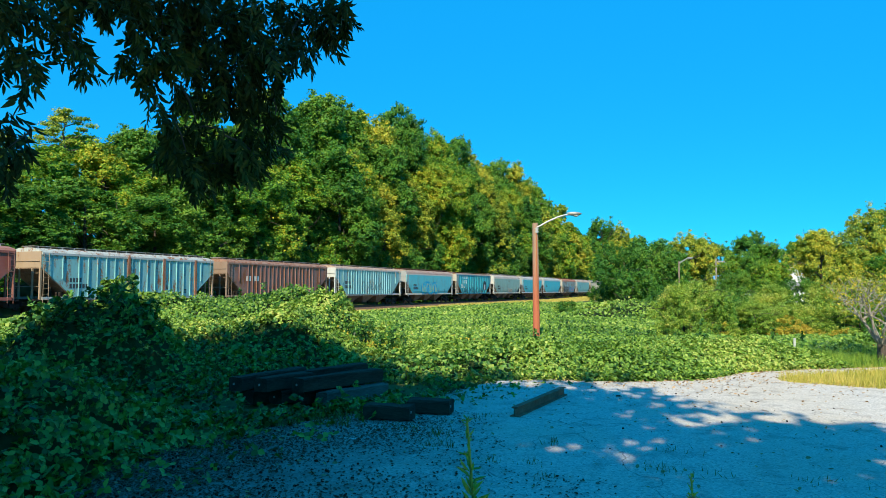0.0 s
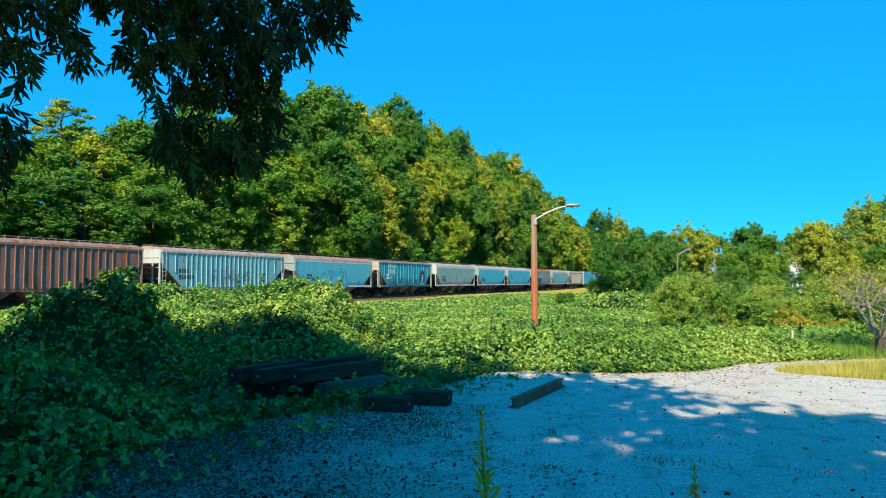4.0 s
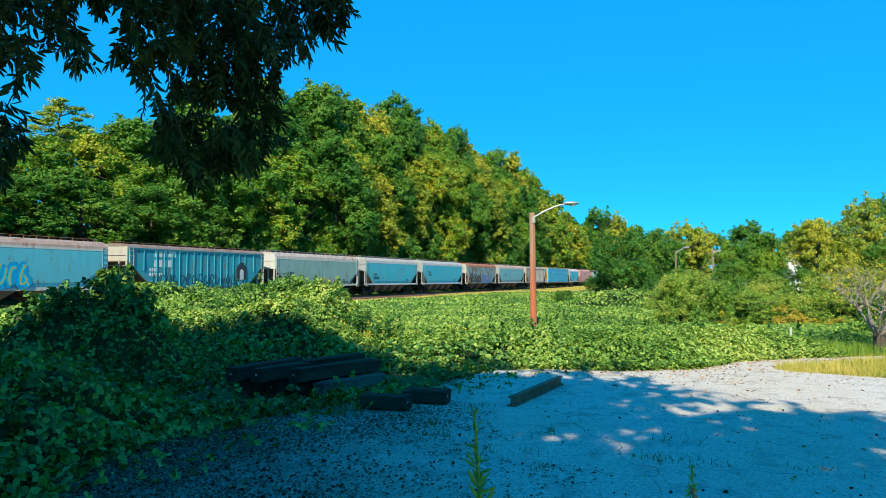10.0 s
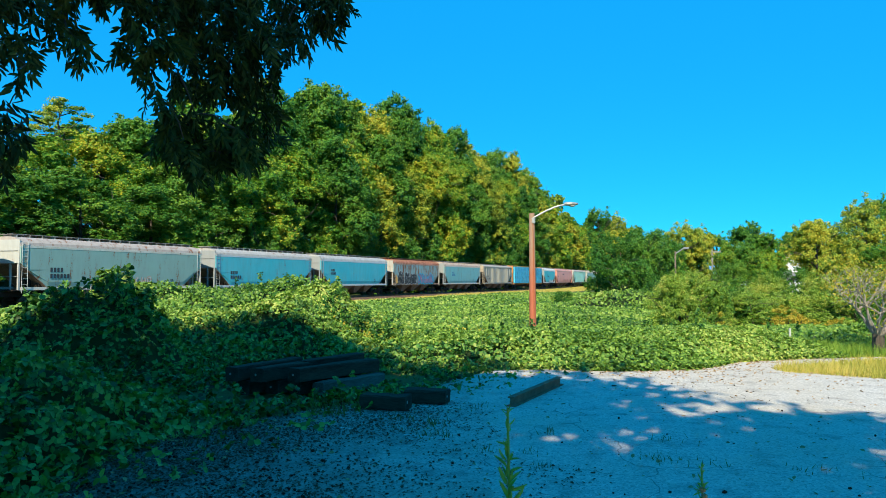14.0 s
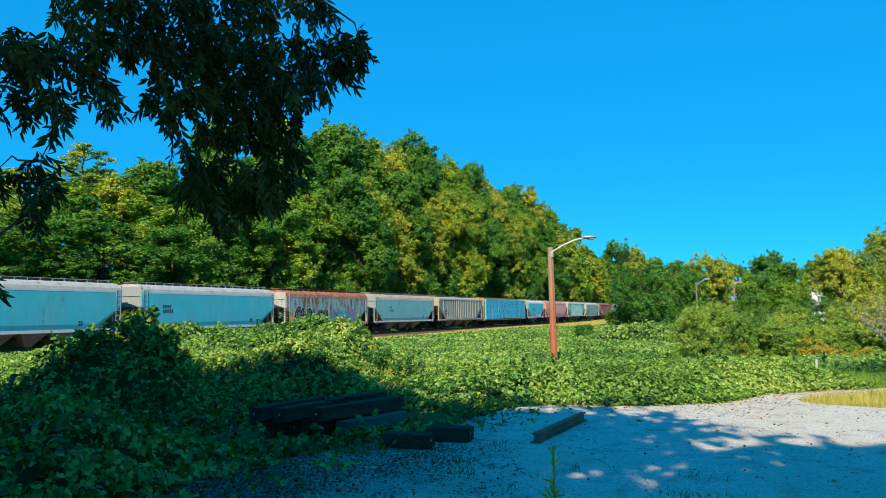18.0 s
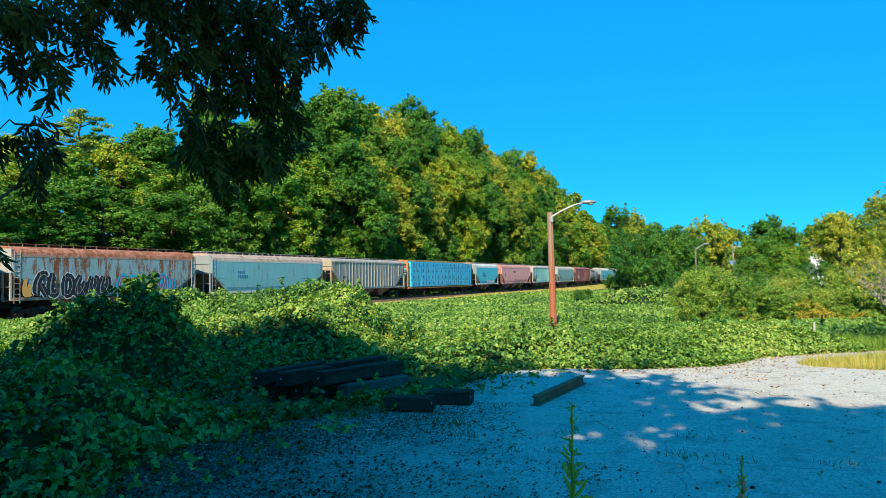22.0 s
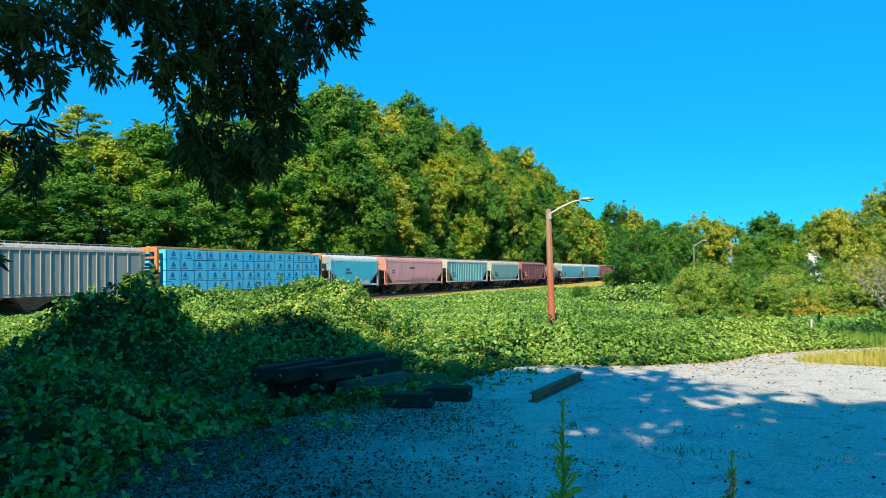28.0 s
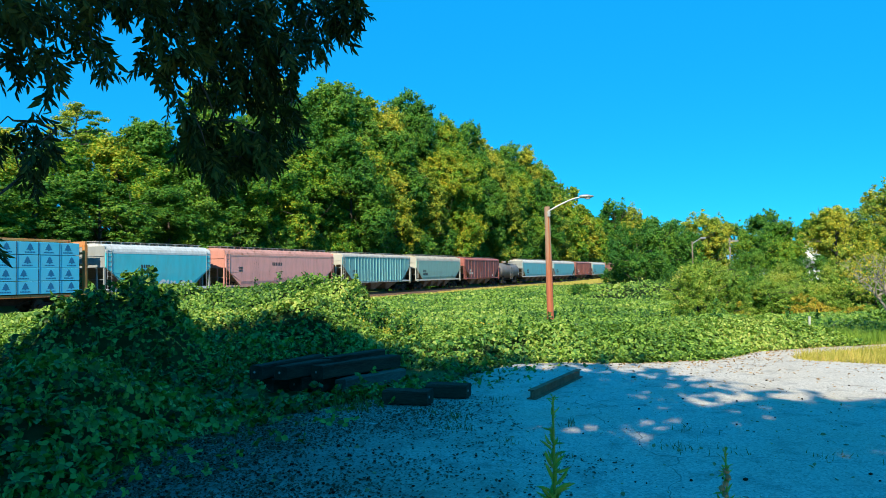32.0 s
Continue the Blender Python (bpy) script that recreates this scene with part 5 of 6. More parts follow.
def rings_of(profile, stations):
    """Mirrors a half profile of (y, z) and draws it through stations (x, floor): points below the floor are lifted to it."""
    full = [(y, z) for y, z in profile] + [(-y, z) for y, z in reversed(profile)]
    return [[(x, -y, max(z, floor)) for y, z in full] for x, floor in stations]


def covered_hopper(length, style, side, end, roof, chord, label, ribs=0, bays=3, rust=0.3, lettering=M_BAR, marks=((0.13, 2.45, (4, 6), 0.22),), art="", walk_rusty=False):
    root = thing("covered_hopper", None, None, label, "hopper wagon", group="wagons of the freight train")
    half = length / 2 - 0.95
    lo, hi = 1.42, 4.42
    paint = paint_of(side, rust)
    if style == "smooth":
        hi = 4.12
        prof = [(1.42, lo), (1.49, lo + 0.35), (1.515, 2.6), (1.52, 3.6), (1.52, hi)]
        shoulder = [(1.52, hi), (1.45, hi + 0.22), (1.26, hi + 0.42), (0.85, hi + 0.57), (0.3, hi + 0.62)]
        up = 0.3
    else:
        up, hi = 0.0, 4.36
        shoulder = [(1.49, hi), (1.36, hi + 0.18), (0.75, hi + 0.33), (0.3, hi + 0.37)]
        prof = [(1.46, lo), (1.47, 2.4), (1.47, 3.4), (1.47, hi)]
    low, cut = (3.0, 2.1) if style == "smooth" else (3.4, 2.5)  # foot of the end wall, length of the slope
    knee = (low + lo) / 2 + 0.25
    bm = bmesh.new()
    ends = [(-half, low), (-half + cut * 0.36, knee), (-half + cut, lo), (half - cut, lo), (half - cut * 0.36, knee), (half, low)]
    loft(bm, rings_of(prof, ends))
    body = part("body", bm, paint, root)
    bm = bmesh.new()
    loft(bm, rings_of(shoulder, [(-half - 0.02, 0), (half + 0.02, 0)]))
    part("roof", bm, paint_of(roof, min(0.9, rust + 0.08), 0.4), root, "weathered rusty roof")
    for s in (-1, 1):
        part("top_chord", box(bmesh.new(), -half, half, s * 1.5 - 0.03, s * 1.5 + 0.03, hi - 0.12, hi + 0.03), paint_of(chord, rust * 0.8), root)
        part("side_sill", box(bmesh.new(), -half + 0.1, half - 0.1, s * 1.38 - 0.06, s * 1.38 + 0.06, lo - 0.17, lo + 0.03), paint_of(chord, rust * 0.8), root)
        e = paint_of((end[0] * 0.66, end[1] * 0.72, end[2] * 0.78), rust * 0.6, 0.2)
        rungs = mesh_of(ladder(3.3), "ladder", e)
        bm = bmesh.new()
        prism(bm, [(half - 0.01, low - 0.02), (half + 0.05, low - 0.02), (half + 0.05, hi + 0.1 + up), (half - 0.01, hi + 0.1 + up)], -1.46, 1.46)
        part("end_sheet", bm, e, root, "paler end wall").matrix_basis = pose(0, 0, 0, 0, 0, 0 if s > 0 else 180)
        bm = bmesh.new()
        prism(bm, [(half - 0.02, low - 0.02), (half - cut * 0.36, knee - 0.02), (half - cut + 0.01, lo - 0.01), (half - cut + 0.03, lo - 0.05), (half - cut * 0.36 + 0.02, knee - 0.07), (half + 0.02, low - 0.07)], -1.44, 1.44)
        part("slope_sheet", bm, M_BAY, root, "dusty brown slope sheet under the end").matrix_basis = pose(0, 0, 0, 0, 0, 0 if s > 0 else 180)
        for y in (-1.36, 1.36):
            part("corner_post", box(bmesh.new(), s * half - 0.06, s * half + 0.06, y - 0.06, y + 0.06, lo - 0.17, low), e, root)
            x = s * (half - 0.3)
            part("ladder", rungs, None, root).location = (x, y * 1.13, lo - 0.35)
        for y in (-0.62, 0.62):
            part("end_strut", box(bmesh.new(), s * half - 0.05, s * half + 0.05, y - 0.05, y + 0.05, lo - 0.17, low), e, root)
        bm = bmesh.new()
        for z in (1.0, 1.9, 2.7):
            rod(bm, (s * (half + 0.1), -1.36, lo + z - 0.3), (s * (half + 0.1), 1.36, lo + z - 0.3), 0.02, 0.02, 5)
        part("handrail", bm, e, root, "crosswise end handrails")
        part("platform", box(bmesh.new(), min(s * (half + 0.4), s * (half - 2.6)), max(s * (half + 0.4), s * (half - 2.6)), -1.4, 1.4, lo - 0.2, lo - 0.13), M_UNDER, root)
        bm = bmesh.new()
        rod(bm, (s * (half - 1.3), -0.6, lo), (s * (half - 1.3), -0.6, 2.1), 0.17, 0.17, 9)
        box(bm, s * (half - 1.9) - 0.25, s * (half - 1.9) + 0.25, -1.15, -0.75, lo - 0.1, lo + 0.35, 0.03)
        part("brake_gear", bm, M_UNDER, root)
    part("centre_sill", box(bmesh.new(), -half - 0.45, half + 0.45, -0.32, 0.32, 0.82, 1.14), M_UNDER, root)
    room = 2 * (half - 3.1)
    for k in range(bays):
        c = -half + 3.1 + room * (k + 0.5) / bays
        w = room / bays / 2
        bm = bmesh.new()
        loft(bm, [[(c - a, -b, z), (c + a, -b, z), (c + a, b, z), (c - a, b, z)] for a, b, z in ((w * 0.22, 0.55, 0.38), (w * 0.3, 0.62, 0.52), (w * 0.98, 1.34, lo))])
        part("hopper_bay", bm, M_BAY, root, "dusty brown unloading chute")
    bm = bmesh.new()
    for y in (-0.32, 0.32):
        box(bm, -half + 0.1, half - 0.1, y - 0.3, y + 0.3, hi + up + 0.46, hi + up + 0.49)
        for k in range(int(length)):
            x = -half + 0.4 + k * (2 * half - 0.8) / max(1, int(length) - 1)
            box(bm, x - 0.025, x + 0.025, y - 0.3, y + 0.3, hi + up + 0.26, hi + up + 0.46)
    part("running_board", bm, paint_of((0.28, 0.16, 0.11), 0.6) if walk_rusty else M_WALKWAY, root, "roof walkway grating")
    bm = bmesh.new()
    box(bm, -half + 1.2, half - 1.2, -0.2, 0.2, hi + up + 0.3, hi + up + 0.42, 0.03)
    part("hatch_cover", bm, paint_of(roof, min(0.9, rust + 0.25)), root)
    if ribs:
        worn = paint
        me = mesh_of(box(bmesh.new(), -0.03, 0.03, -0.035, 0.05, 0.0, hi - lo - 0.12), "rib", worn)
        for s in (-1, 1):
            for k in range(ribs):
                x = -half + 2.9 + (2 * half - 5.8) * k / (ribs - 1)
                part("rib", me, None, root).location = (x, s * 1.5, lo)
        short = mesh_of(box(bmesh.new(), -0.03, 0.03, -0.035, 0.05, 0.0, hi - knee - 0.14), "rib", worn)
        for s in (-1, 1):
            for x in (-half + 1.6, half - 1.6):
                part("rib", short, None, root).location = (x, s * 1.5, knee + 0.02)
    for at, z, rows, w in marks:
        bars(root, -half + 2 * half * at, z, rows, w, w * 1.35, w * 1.9, -1.523 if style == "smooth" else -1.474, lettering, "painted lettering")
    bars(root, half - 3.6, lo + 0.45, (2, 2), 0.15, 0.12, 0.2, -1.518 if style == "smooth" else -1.474, lettering, "small stencilled data")
    running_gear(root, half, 1.75, 0.43)
    return root


def ribbon(bm, pts, width, y):
    """A flat stroke of one width along a line of (x, z), with a blunt rounded end."""
    pts = [Vector((p[0], 0, p[1])) for p in pts]
    left, right = [], []
    for i, p in enumerate(pts):
        d = (pts[min(i + 1, len(pts) - 1)] - pts[max(i - 1, 0)]).normalized()
        side = Vector((-d.z, 0, d.x)) * width * (0.75 if i in (0, len(pts) - 1) else 1.0)
        left.append(bm.verts.new((p.x + side.x, y, p.z + side.z)))
        right.append(bm.verts.new((p.x - side.x, y, p.z - side.z)))
    for i in range(len(pts) - 1):
        bm.faces.new((left[i], left[i + 1], right[i + 1], right[i]))


def graffiti(root, x0, x1, z0, z1, colours, seed, n=8, label="painted graffiti", depth=1.524):
    """Sprayed letters: each of a bowed stroke and one or two bars, over a wider outline in another colour."""
    for layer, (colour, width) in enumerate(colours):
        paint = plain("spray_paint", colour, 0.6)
        r = np.random.default_rng(seed)
        step = (x1 - x0) / n
        for k in range(n):
            bm = bmesh.new()
            cx, hgt, w = x0 + step * (k + 0.5), (z1 - z0) * r.uniform(0.88, 1.08), step * 0.34
            foot = z0 + r.uniform(-0.06, 0.06)
            slant = r.uniform(0.02, 0.22) * step
            a0, turn = r.uniform(0.3, 2.6), r.uniform(3.2, 5.4) * r.choice((-1, 1))
            arc = [(cx + w * math.cos(a0 + turn * i / 9) + slant * math.sin(a0 + turn * i / 9), foot + hgt * (0.5 + 0.46 * math.sin(a0 + turn * i / 9))) for i in range(10)]
            ribbon(bm, arc, width, 0.0)
            lean = r.uniform(-0.3, 0.3) * w
            ribbon(bm, [(cx - w + lean, foot), (cx - w * 0.85, foot + hgt * 0.5), (cx - w * 0.7 + slant, foot + hgt)], width, -0.0003)
            if r.uniform() < 0.6:
                ribbon(bm, [(cx - w * 0.2, foot + hgt * 0.5), (cx + w * 0.5, foot + hgt * 0.25), (cx + w * 1.15, foot - hgt * 0.05)], width * 0.9, -0.0006)
            part("graffiti", bm, paint, root, label).location = (0, -depth - 0.004 * layer, 0)


def centerbeam(length):
    root = thing("centerbeam_flatcar", None, None, "orange-framed flat wagon stacked with lumber in printed blue wrap", "flat wagon", group="wagons of the freight train")
    half = length / 2 - 0.55
    orange = paint_of((0.55, 0.20, 0.04), 0.4)
    part("deck", box(bmesh.new(), -half, half, -1.4, 1.4, 1.02, 1.22, 0.02), orange, root)
    bm = bmesh.new()
    prism(bm, [(-half, 1.05), (-half + 3, 1.05), (-half + 4.5, 0.55), (half - 4.5, 0.55), (half - 3, 1.05), (half, 1.05)], -0.4, 0.4)
    part("centre_sill", bm, M_UNDER, root)
    part("top_chord", box(bmesh.new(), -half + 0.3, half - 0.3, -0.22, 0.22, 4.72, 4.9, 0.02), orange, root)
    for s in (-1, 1):
        for y in (-1.2, 1.2):
            part("end_post", box(bmesh.new(), s * half - 0.12, s * half + 0.12, y - 0.12, y + 0.12, 1.22, 4.55), orange, root, "orange end post")
        part("end_beam", box(bmesh.new(), s * half - 0.1, s * half + 0.1, -1.3, 1.3, 4.4, 4.8, 0.03), orange, root, "orange end beam")
        for z in (1.5, 2.3, 3.1, 3.9):
            part("slat", box(bmesh.new(), s * half - 0.05, s * half + 0.05, -1.3, 1.3, z, z + 0.16), orange, root, "orange end slat")
    wrap, trim = paint_of((0.06, 0.53, 0.78), 0.0, 0.06), plain("printed_blue", (0.015, 0.17, 0.36), 0.5)
    cols, rows, z0 = 14, 4, 1.27
    w, hgt = (2 * half - 1.3) / cols, 0.845
    bundle = mesh_of(box(bmesh.new(), -w / 2 + 0.012, w / 2 - 0.012, -0.6, 0.6, 0.0, hgt - 0.03, 0.015), "lumber_pack", wrap)
    bm = bmesh.new()
    prism(bm, [(-0.05, 0.26), (0.05, 0.26), (0.05, 0.32), (0.27, 0.32), (0.16, 0.45), (0.21, 0.45), (0.11, 0.57), (0.15, 0.57), (0.0, 0.74), (-0.15, 0.57), (-0.11, 0.57), (-0.21, 0.45), (-0.16, 0.45), (-0.27, 0.32), (-0.05, 0.32)], -0.005, 0.0)
    for k in range(7):
        box(bm, -0.36 + k * 0.105, -0.285 + k * 0.105, -0.005, 0.0, 0.12, 0.2)
    print_mesh = mesh_of(bm, "print", trim)
    rng = np.random.default_rng(4)
    for r in range(rows):
        for c in range(cols):
            for s in (-1, 1):
                b = part("lumber_pack", bundle, None, root, "")
                b.location = (-half + 0.65 + w * (c + 0.5), s * (0.84 + rng.uniform(0, 0.03)), z0 + r * hgt)
                if s < 0:
                    p = part("print", print_mesh, None, b, "")
                    p.location = (rng.uniform(-0.2, 0.2) * w, -0.602, 0)
    cable = mesh_of(rod(bmesh.new(), (0, -1.48, 1.2), (0, -1.48, 4.62), 0.012, 0.012, 4), "tie_down_cable", M_UNDER)
    for c in range(cols + 1):
        part("tie_down_cable", cable, None, root).location = (-half + 0.65 + w * c, 0, 0)
    running_gear(root, half, 2.3)
    return root


def tank_car(length):
    root = thing("tank_car", None, None, "sooty grey and white cylindrical tank wagon", "tank wagon", group="wagons of the freight train")
    half = length / 2 - 0.55
    bm = bmesh.new()
    loft(bm, [[(x, 1.4 * r * math.cos(t), 2.55 + 1.4 * r * math.sin(t)) for t in [k * math.pi / 12 for k in range(24)]]
              for x, r in ((-half + 0.2, 0.35), (-half + 0.3, 0.72), (-half + 0.6, 0.95), (-half + 0.95, 1.0), (half - 0.95, 1.0), (half - 0.6, 0.95), (half - 0.3, 0.72), (half - 0.2, 0.35))])
    for f in bm.faces:
        f.smooth = True
    part("tank", bm, paint_of((0.16, 0.15, 0.15), 0.35), root, "sooty dark tank shell")
    part("dome", rod(bmesh.new(), (0, 0, 3.85), (0, 0, 4.35), 0.5, 0.45, 14), paint_of((0.2, 0.19, 0.18), 0.4), root)
    part("sill", box(bmesh.new(), -half, half, -0.35, 0.35, 0.85, 1.2), M_UNDER, root)
    bm = bmesh.new()
    box(bm, -1.6, 1.6, -1.1, 1.1, 4.0, 4.05)
    for y in (-1.1, 1.1):
        for x in (-1.6, 0, 1.6):
            rod(bm, (x, y, 4.05), (x, y, 4.75), 0.025, 0.025, 5)
        rod(bm, (-1.6, y, 4.75), (1.6, y, 4.75), 0.025, 0.025, 5)
    part("railing", bm, M_UNDER, root)
    for s in (-1, 1):
        part("saddle", box(bmesh.new(), s * (half - 2.0) - 0.4, s * (half - 2.0) + 0.4, -1.1, 1.1, 0.95, 1.6), M_UNDER, root)
        part("ladder", shared("ladder", lambda: ladder(3.3), M_GALV), None, root).location = (s * 0.5, -1.5, 1.0)
    running_gear(root, half)
    return root


# place along the track, at the clip's start, of each coupling
COUPLINGS = [14.5, 33.3, 52.0, 70.7, 89.4, 108.2, 127.0, 145.8, 163.1, 181.2, 199.1, 218.0, 237.3, 261.4, 274.1, 293.6, 312.8, 330.5, 348.9, 361.3, 384.7, 406.7, 426.9, 446.5, 464.9]
WHITE = (0.4, 0.4, 0.385)


def build_train():
    L = [b - a for a, b in zip(COUPLINGS, COUPLINGS[1:])]
    c = covered_hopper
    # Pale side colours lean to blue: skylight on the sides is put into them
    cars = [
        c(L[0], "rib", (0.3, 0.07, 0.05), (0.33, 0.1, 0.07), (0.3, 0.12, 0.09), (0.3, 0.07, 0.05), "dark red ribbed covered hopper wagon", 15),
        c(L[1], "rib", (0.2, 0.46, 0.47), (0.50, 0.33, 0.2), (0.42, 0.45, 0.42), (0.44, 0.46, 0.45), "pale blue-grey ribbed covered hopper with rust-brown seams", 15, rust=0.42),
        c(L[2], "rib", (0.25, 0.11, 0.085), (0.34, 0.22, 0.15), (0.3, 0.17, 0.12), (0.30, 0.15, 0.1), "rust-brown ribbed covered hopper wagon with faded grey paint", 18, rust=0.5, lettering=M_BAR_PALE, marks=((0.16, 2.75, (2, 0), 0.34), (0.23, 2.75, (2,), 0.34))),
        c(L[3], "rib", (0.21, 0.46, 0.48), (0.7, 0.68, 0.62), (0.42, 0.3, 0.24), (0.5, 0.46, 0.42), "light grey ribbed covered hopper wagon with dark scrawls", 19, rust=0.33, marks=((0.12, 2.6, (4, 6), 0.26),)),
        c(L[4], "smooth", (0.1, 0.52, 0.6), WHITE, (0.34, 0.24, 0.2), (0.62, 0.6, 0.54), "pale blue smooth-sided covered hopper with blue graffiti", 0, rust=0.3, walk_rusty=True),
        c(L[5], "rib", (0.01, 0.32, 0.4), (0.62, 0.55, 0.45), (0.2, 0.16, 0.14), (0.006, 0.2, 0.29), "dark teal ribbed covered hopper with faded white lettering", 14, rust=0.36, lettering=M_BAR_PALE, marks=((0.16, 3.75, (5, 4), 0.42), (0.13, 2.6, (4, 6), 0.2)), walk_rusty=True),
        c(L[6], "smooth", (0.27, 0.44, 0.39), (0.68, 0.65, 0.58), (0.42, 0.36, 0.32), (0.66, 0.63, 0.54), "grey-cream smooth-sided covered hopper with rust streaks", 0, rust=0.34),
        c(L[7], "smooth", (0.05, 0.5, 0.6), WHITE, (0.42, 0.4, 0.38), (0.58, 0.62, 0.64), "light blue smooth-sided covered hopper wagon", 0, rust=0.22, bays=4),
        c(L[8], "smooth", (0.045, 0.5, 0.62), WHITE, (0.42, 0.42, 0.42), (0.55, 0.62, 0.66), "light blue smooth-sided covered hopper with a dark number", 0, rust=0.15, bays=4, marks=((0.13, 2.9, (4, 5), 0.19),)),
        c(L[9], "smooth", (0.27, 0.42, 0.44), (0.62, 0.56, 0.47), (0.46, 0.17, 0.09), (0.45, 0.26, 0.18), "rust-topped pale blue covered hopper with black graffiti letters", 0, rust=0.58, walk_rusty=True),
        c(L[10], "smooth", (0.2, 0.5, 0.52), WHITE, (0.5, 0.36, 0.28), (0.62, 0.58, 0.52), "pale grey smooth-sided covered hopper with a blue mark", 0, rust=0.28, lettering=plain("blue_lettering", (0.05, 0.2, 0.38)), marks=((0.2, 2.95, (4, 6), 0.2),)),
        c(L[11], "rib", (0.31, 0.31, 0.28), (0.6, 0.45, 0.3), (0.42, 0.38, 0.34), (0.46, 0.4, 0.34), "grey ribbed covered hopper wagon with brown stains", 17, rust=0.24),
        centerbeam(L[12]),
        c(L[13], "smooth", (0.05, 0.56, 0.68), WHITE, (0.6, 0.62, 0.62), (0.66, 0.7, 0.72), "short pale blue covered hopper with white splashes", 0, bays=2, rust=0.12, marks=((0.3, 2.95, (4, 6), 0.19),)),
        c(L[14], "smooth", (0.92, 0.4, 0.36), (0.8, 0.3, 0.22), (0.6, 0.28, 0.23), (0.66, 0.34, 0.29), "faded pink-red covered hopper wagon", 0, rust=0.2, marks=((0.1, 2.9, (4, 4), 0.13), (0.38, 3.2, (6,), 0.22))),
        c(L[15], "rib", (0.17, 0.42, 0.43), (0.66, 0.6, 0.5), (0.55, 0.5, 0.44), (0.62, 0.6, 0.54), "pale grey ribbed covered hopper wagon", 17, rust=0.24),
        c(L[16], "smooth", (0.25, 0.45, 0.4), (0.66, 0.6, 0.5), (0.55, 0.48, 0.38), (0.62, 0.58, 0.5), "cream-grey smooth-sided covered hopper wagon", 0, rust=0.24, bays=4),
        c(L[17], "rib", (0.2, 0.05, 0.05), (0.5, 0.12, 0.09), (0.42, 0.12, 0.1), (0.42, 0.1, 0.08), "dark maroon covered hopper with a red roof edge", 9, rust=0.25, lettering=M_BAR_PALE),
        tank_car(L[18]),
        c(L[19], "smooth", (0.14, 0.52, 0.6), WHITE, (0.66, 0.64, 0.58), (0.66, 0.66, 0.62), "white-roofed pale blue covered hopper wagon", 0, rust=0.15, bays=4),
        c(L[20], "smooth", (0.14, 0.52, 0.6), WHITE, (0.6, 0.56, 0.5), (0.62, 0.62, 0.6), "pale blue smooth-sided covered hopper wagon with a white end", 0, rust=0.15, bays=4),
        c(L[21], "rib", (0.24, 0.06, 0.05), (0.4, 0.12, 0.1), (0.4, 0.14, 0.12), (0.32, 0.08, 0.07), "dark red ribbed covered hopper wagon", 14, rust=0.3, lettering=M_BAR_PALE),
        c(L[22], "smooth", (0.14, 0.52, 0.6), WHITE, (0.6, 0.58, 0.54), (0.62, 0.62, 0.6), "pale blue smooth-sided covered hopper wagon", 0, rust=0.2),
        c(L[23], "rib", (0.34, 0.12, 0.1), (0.5, 0.2, 0.15), (0.45, 0.2, 0.16), (0.4, 0.15, 0.12), "faded red ribbed covered hopper wagon", 14, rust=0.3),
    ]
    graffiti(cars[4], -3.4, 2.2, 1.6, 2.9, (((0.0, 0.36, 0.66), 0.4), ((0.0, 0.55, 0.75), 0.16), ((0.6, 0.5, 0.12), 0.045)), 12, 7, "blue and orange graffiti")
    graffiti(cars[3], -2.6, 3.2, 1.9, 2.9, (((0.1, 0.12, 0.13), 0.03),), 15, 5, "thin dark graffiti scrawl", 1.542)
    graffiti(cars[5], -6.0, 4.2, 1.5, 2.4, (((0.01, 0.08, 0.13), 0.05),), 16, 14, "faint dark graffiti", 1.542)
    graffiti(cars[6], 0.0, 2.8, 1.55, 2.15, (((0.6, 0.3, 0.15), 0.09), ((0.5, 0.58, 0.58), 0.04)), 18, 5, "faded graffiti")
    graffiti(cars[9], -6.5, -0.6, 1.5, 2.85, (((0.72, 0.7, 0.68), 0.33), ((0.015, 0.015, 0.02), 0.26), ((0.5, 0.48, 0.46), 0.015)), 13, 6, "black graffiti letters with white outlines")
    graffiti(cars[9], 0.0, 5.6, 1.5, 2.7, (((0.0, 0.42, 0.66), 0.3), ((0.12, 0.1, 0.24), 0.13), ((0.75, 0.3, 0.35), 0.035)), 14, 6, "blue and pink graffiti")
    graffiti(cars[9], -7.3, -6.7, 1.5, 2.6, (((0.8, 0.4, 0.1), 0.16),), 19, 1, "orange graffiti stroke")
    graffiti(cars[13], -0.4, 3.2, 1.5, 1.95, (((0.6, 0.66, 0.68), 0.12),), 21, 5, "pale paint splashes")
    graffiti(cars[14], -2.0, 4.0, 1.6, 2.1, (((0.55, 0.3, 0.3), 0.05),), 22, 9, "faint scrawled graffiti")
    bm = bmesh.new()
    prism(bm, [(-0.7, 0.0), (-0.28, 0.0), (-0.28, 0.75), (0.0, 0.95), (0.28, 0.75), (0.28, 0.0), (0.7, 0.0), (0.7, 1.05), (0.25, 1.5), (-0.25, 1.5), (-0.7, 1.05)], -0.01, 0.0)
    part("emblem", bm, plain("black_emblem", (0.03, 0.04, 0.05)), cars[5], "black arch emblem").location = (5.0, -1.54, 2.0)
    part("emblem", box(bmesh.new(), 4.72, 5.28, -1.548, -1.536, 1.95, 2.95), plain("white_emblem", (0.65, 0.65, 0.62)), cars[5], "white emblem field")
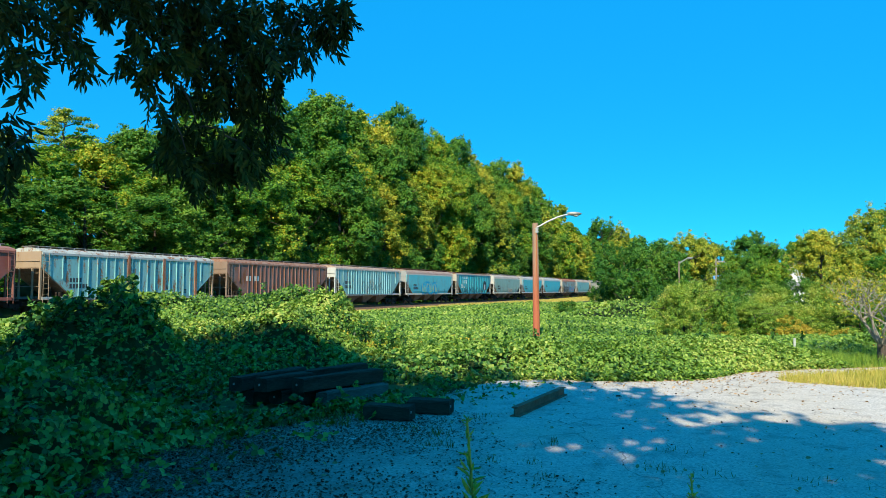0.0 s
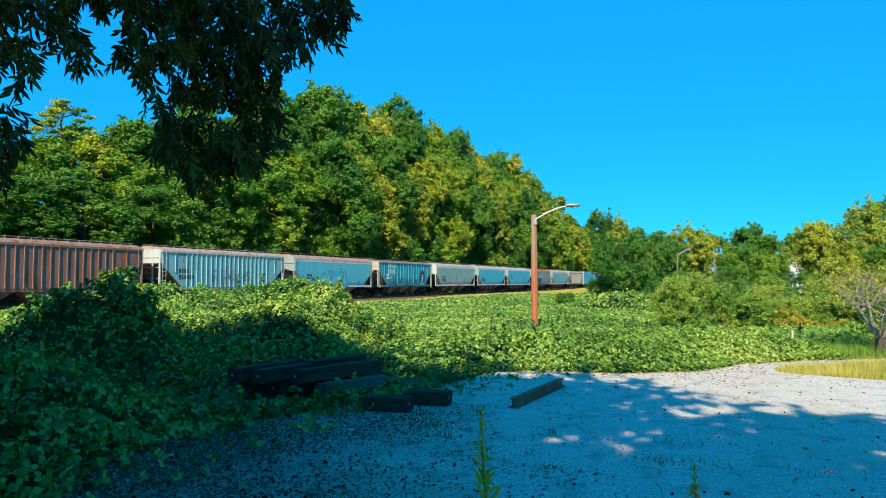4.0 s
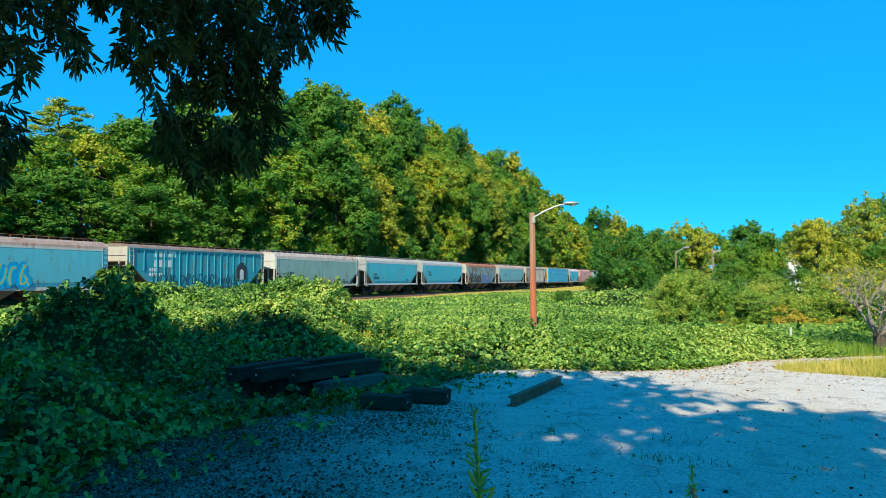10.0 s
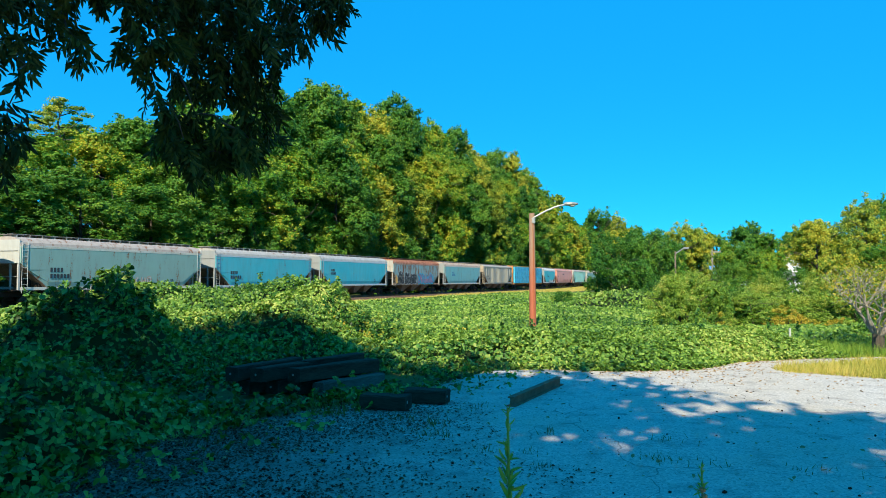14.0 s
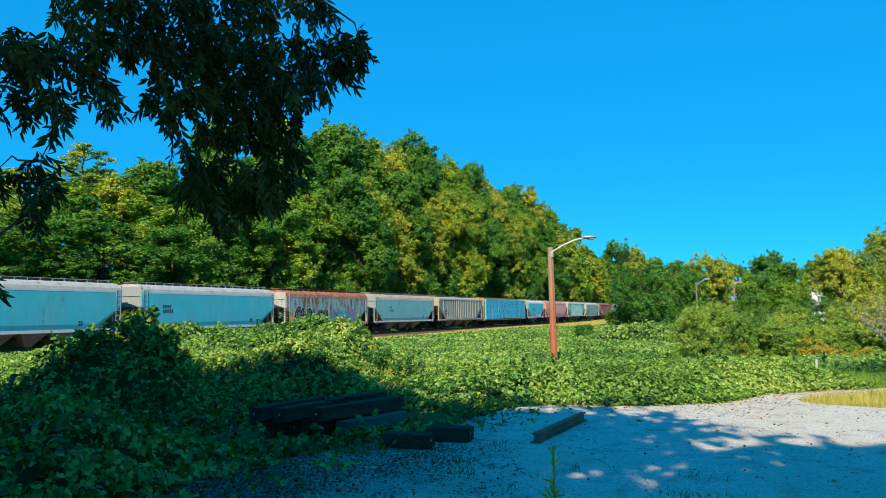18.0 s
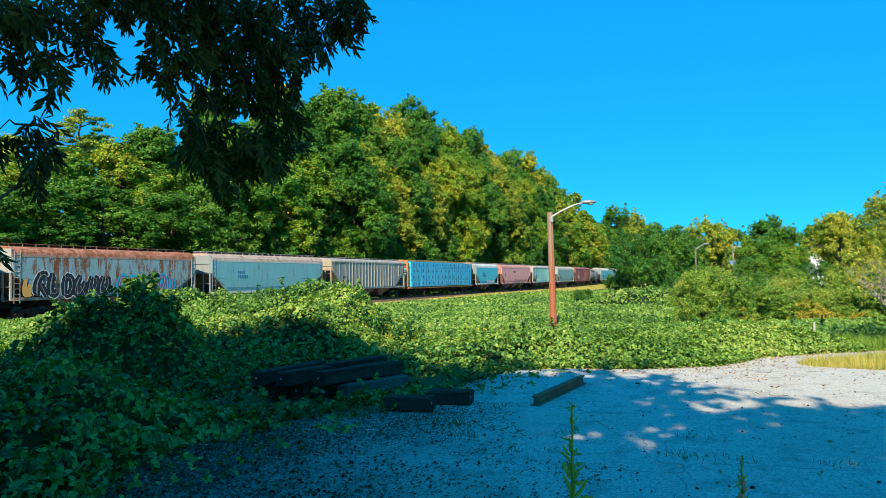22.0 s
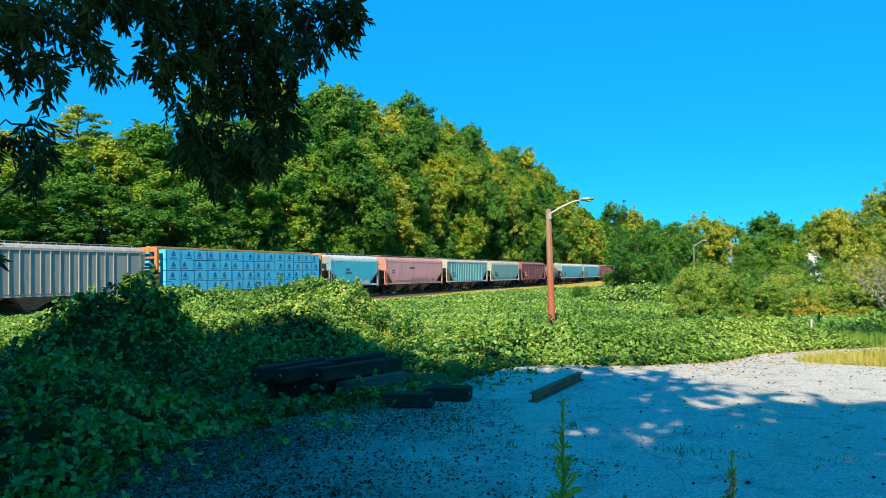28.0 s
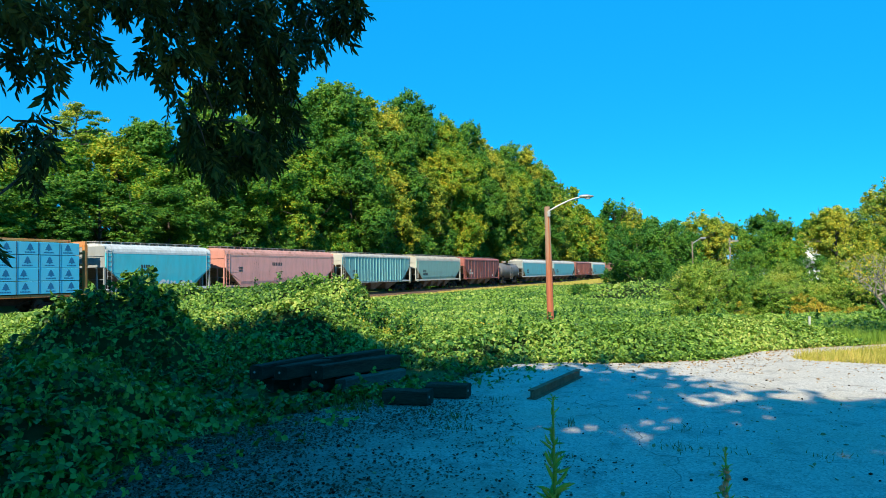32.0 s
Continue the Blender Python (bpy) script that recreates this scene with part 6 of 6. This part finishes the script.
    for k in range(3):
        part("brace", box(bmesh.new(), -1.2 + k * 3.6, -0.95 + k * 3.6, -1.56, -1.5, 1.4, 4.4), paint_of((0.36, 0.15, 0.08), 0.6), cars[1], "rust-brown vertical brace")
    return cars


def travelled(t):
    return 6.603 * t + 0.01273 * t * t


def motions():
    turn = 90 - 22.25
    for car, a, b in zip(CARS, COUPLINGS, COUPLINGS[1:]):
        rows = []
        for t in (0.0, 4.0, 8.0, 12.0, 16.0, 20.0, 24.0, 28.0, 32.0):
            p = on_track((a + b) / 2 - travelled(t), 0, RAIL_Z)
            rows.append((t, pose(p.x, p.y, p.z, 0, 0, turn)))
        walk(car, rows)
    # the wheels roll without slip
    times, t = [0.0], 0.0
    while t < 31.9:
        t += 1.35 * 0.43 / (6.603 + 0.02546 * t)
        times.append(round(min(t, 32.0) * FPS) / FPS)
    for w in TRUCKS:
        x = w.location.x
        walk(w, [(t, Matrix.Translation((x, 0, 0.45)) @ Matrix.Rotation(-travelled(t) / 0.43, 4, "Y")) for t in times])
    # the bough stirs a little
    walk(BOUGH_THING, [(t * 0.8, pose(-4.2, 3.2, 6.2, 0.16 * math.sin(t * 1.9), 0.22 * math.sin(t * 1.3 + 0.6) + 0.1 * math.sin(t * 3.1), 0.12 * math.sin(t * 0.9))) for t in range(41)])
    # the weeds sway in the wind
    lean = [(0, -3.56), (0.5, -2.72), (1.0, -2.54), (1.5, -3.2), (2.0, -3.38), (2.5, -3.15), (3, -4.45), (3.5, -3.37), (5.5, -1.31), (6, -2.0), (7, -1.95), (8, -0.42), (9, -2.23), (10, -2.56), (11, -2.44), (12, -2.73), (13, -2.88),
            (14, 0.0), (14.5, -0.9), (16.5, 1.19), (17, -1.35), (17.5, 1.39), (18, 0.97), (18.5, 0.97), (19, 0.05), (20, 0.71), (20.5, -0.13), (21, 1.25), (21.5, 1.72), (22, 2.2), (23, 1.3), (23.5, 0.01), (24, -1.22), (24.5, 1.73),
            (25, -0.09), (25.5, 2.13), (27.5, 2.02), (28, 1.76), (28.5, 2.67), (29, 2.78), (29.5, 1.75), (30, 1.89), (30.5, 1.25), (31, 1.4), (32, 1.18)]
    for weed, (x, y), gain in ((WEEDS[0], (0.1014, 1.3), 1.0), (WEEDS[1], (0.575, 1.65), 0.5)):
        walk(weed, [(t, pose(x, y, 0.0, 0, a * gain, 0)) for t, a in lean])


build_ground()
build_vines()
build_woods()
build_right_side()
build_pecan()
BOUGH_THING = build_bough()
build_street_lamp()
build_far_poles()
build_houses()
build_ties()
build_beam()
WEEDS = [build_weed(0.1014, 1.3, 1.364, 1, False), build_weed(0.575, 1.65, 1.17, 2, True)]
build_litter()
CARS = build_train()
build_railway()
motions()
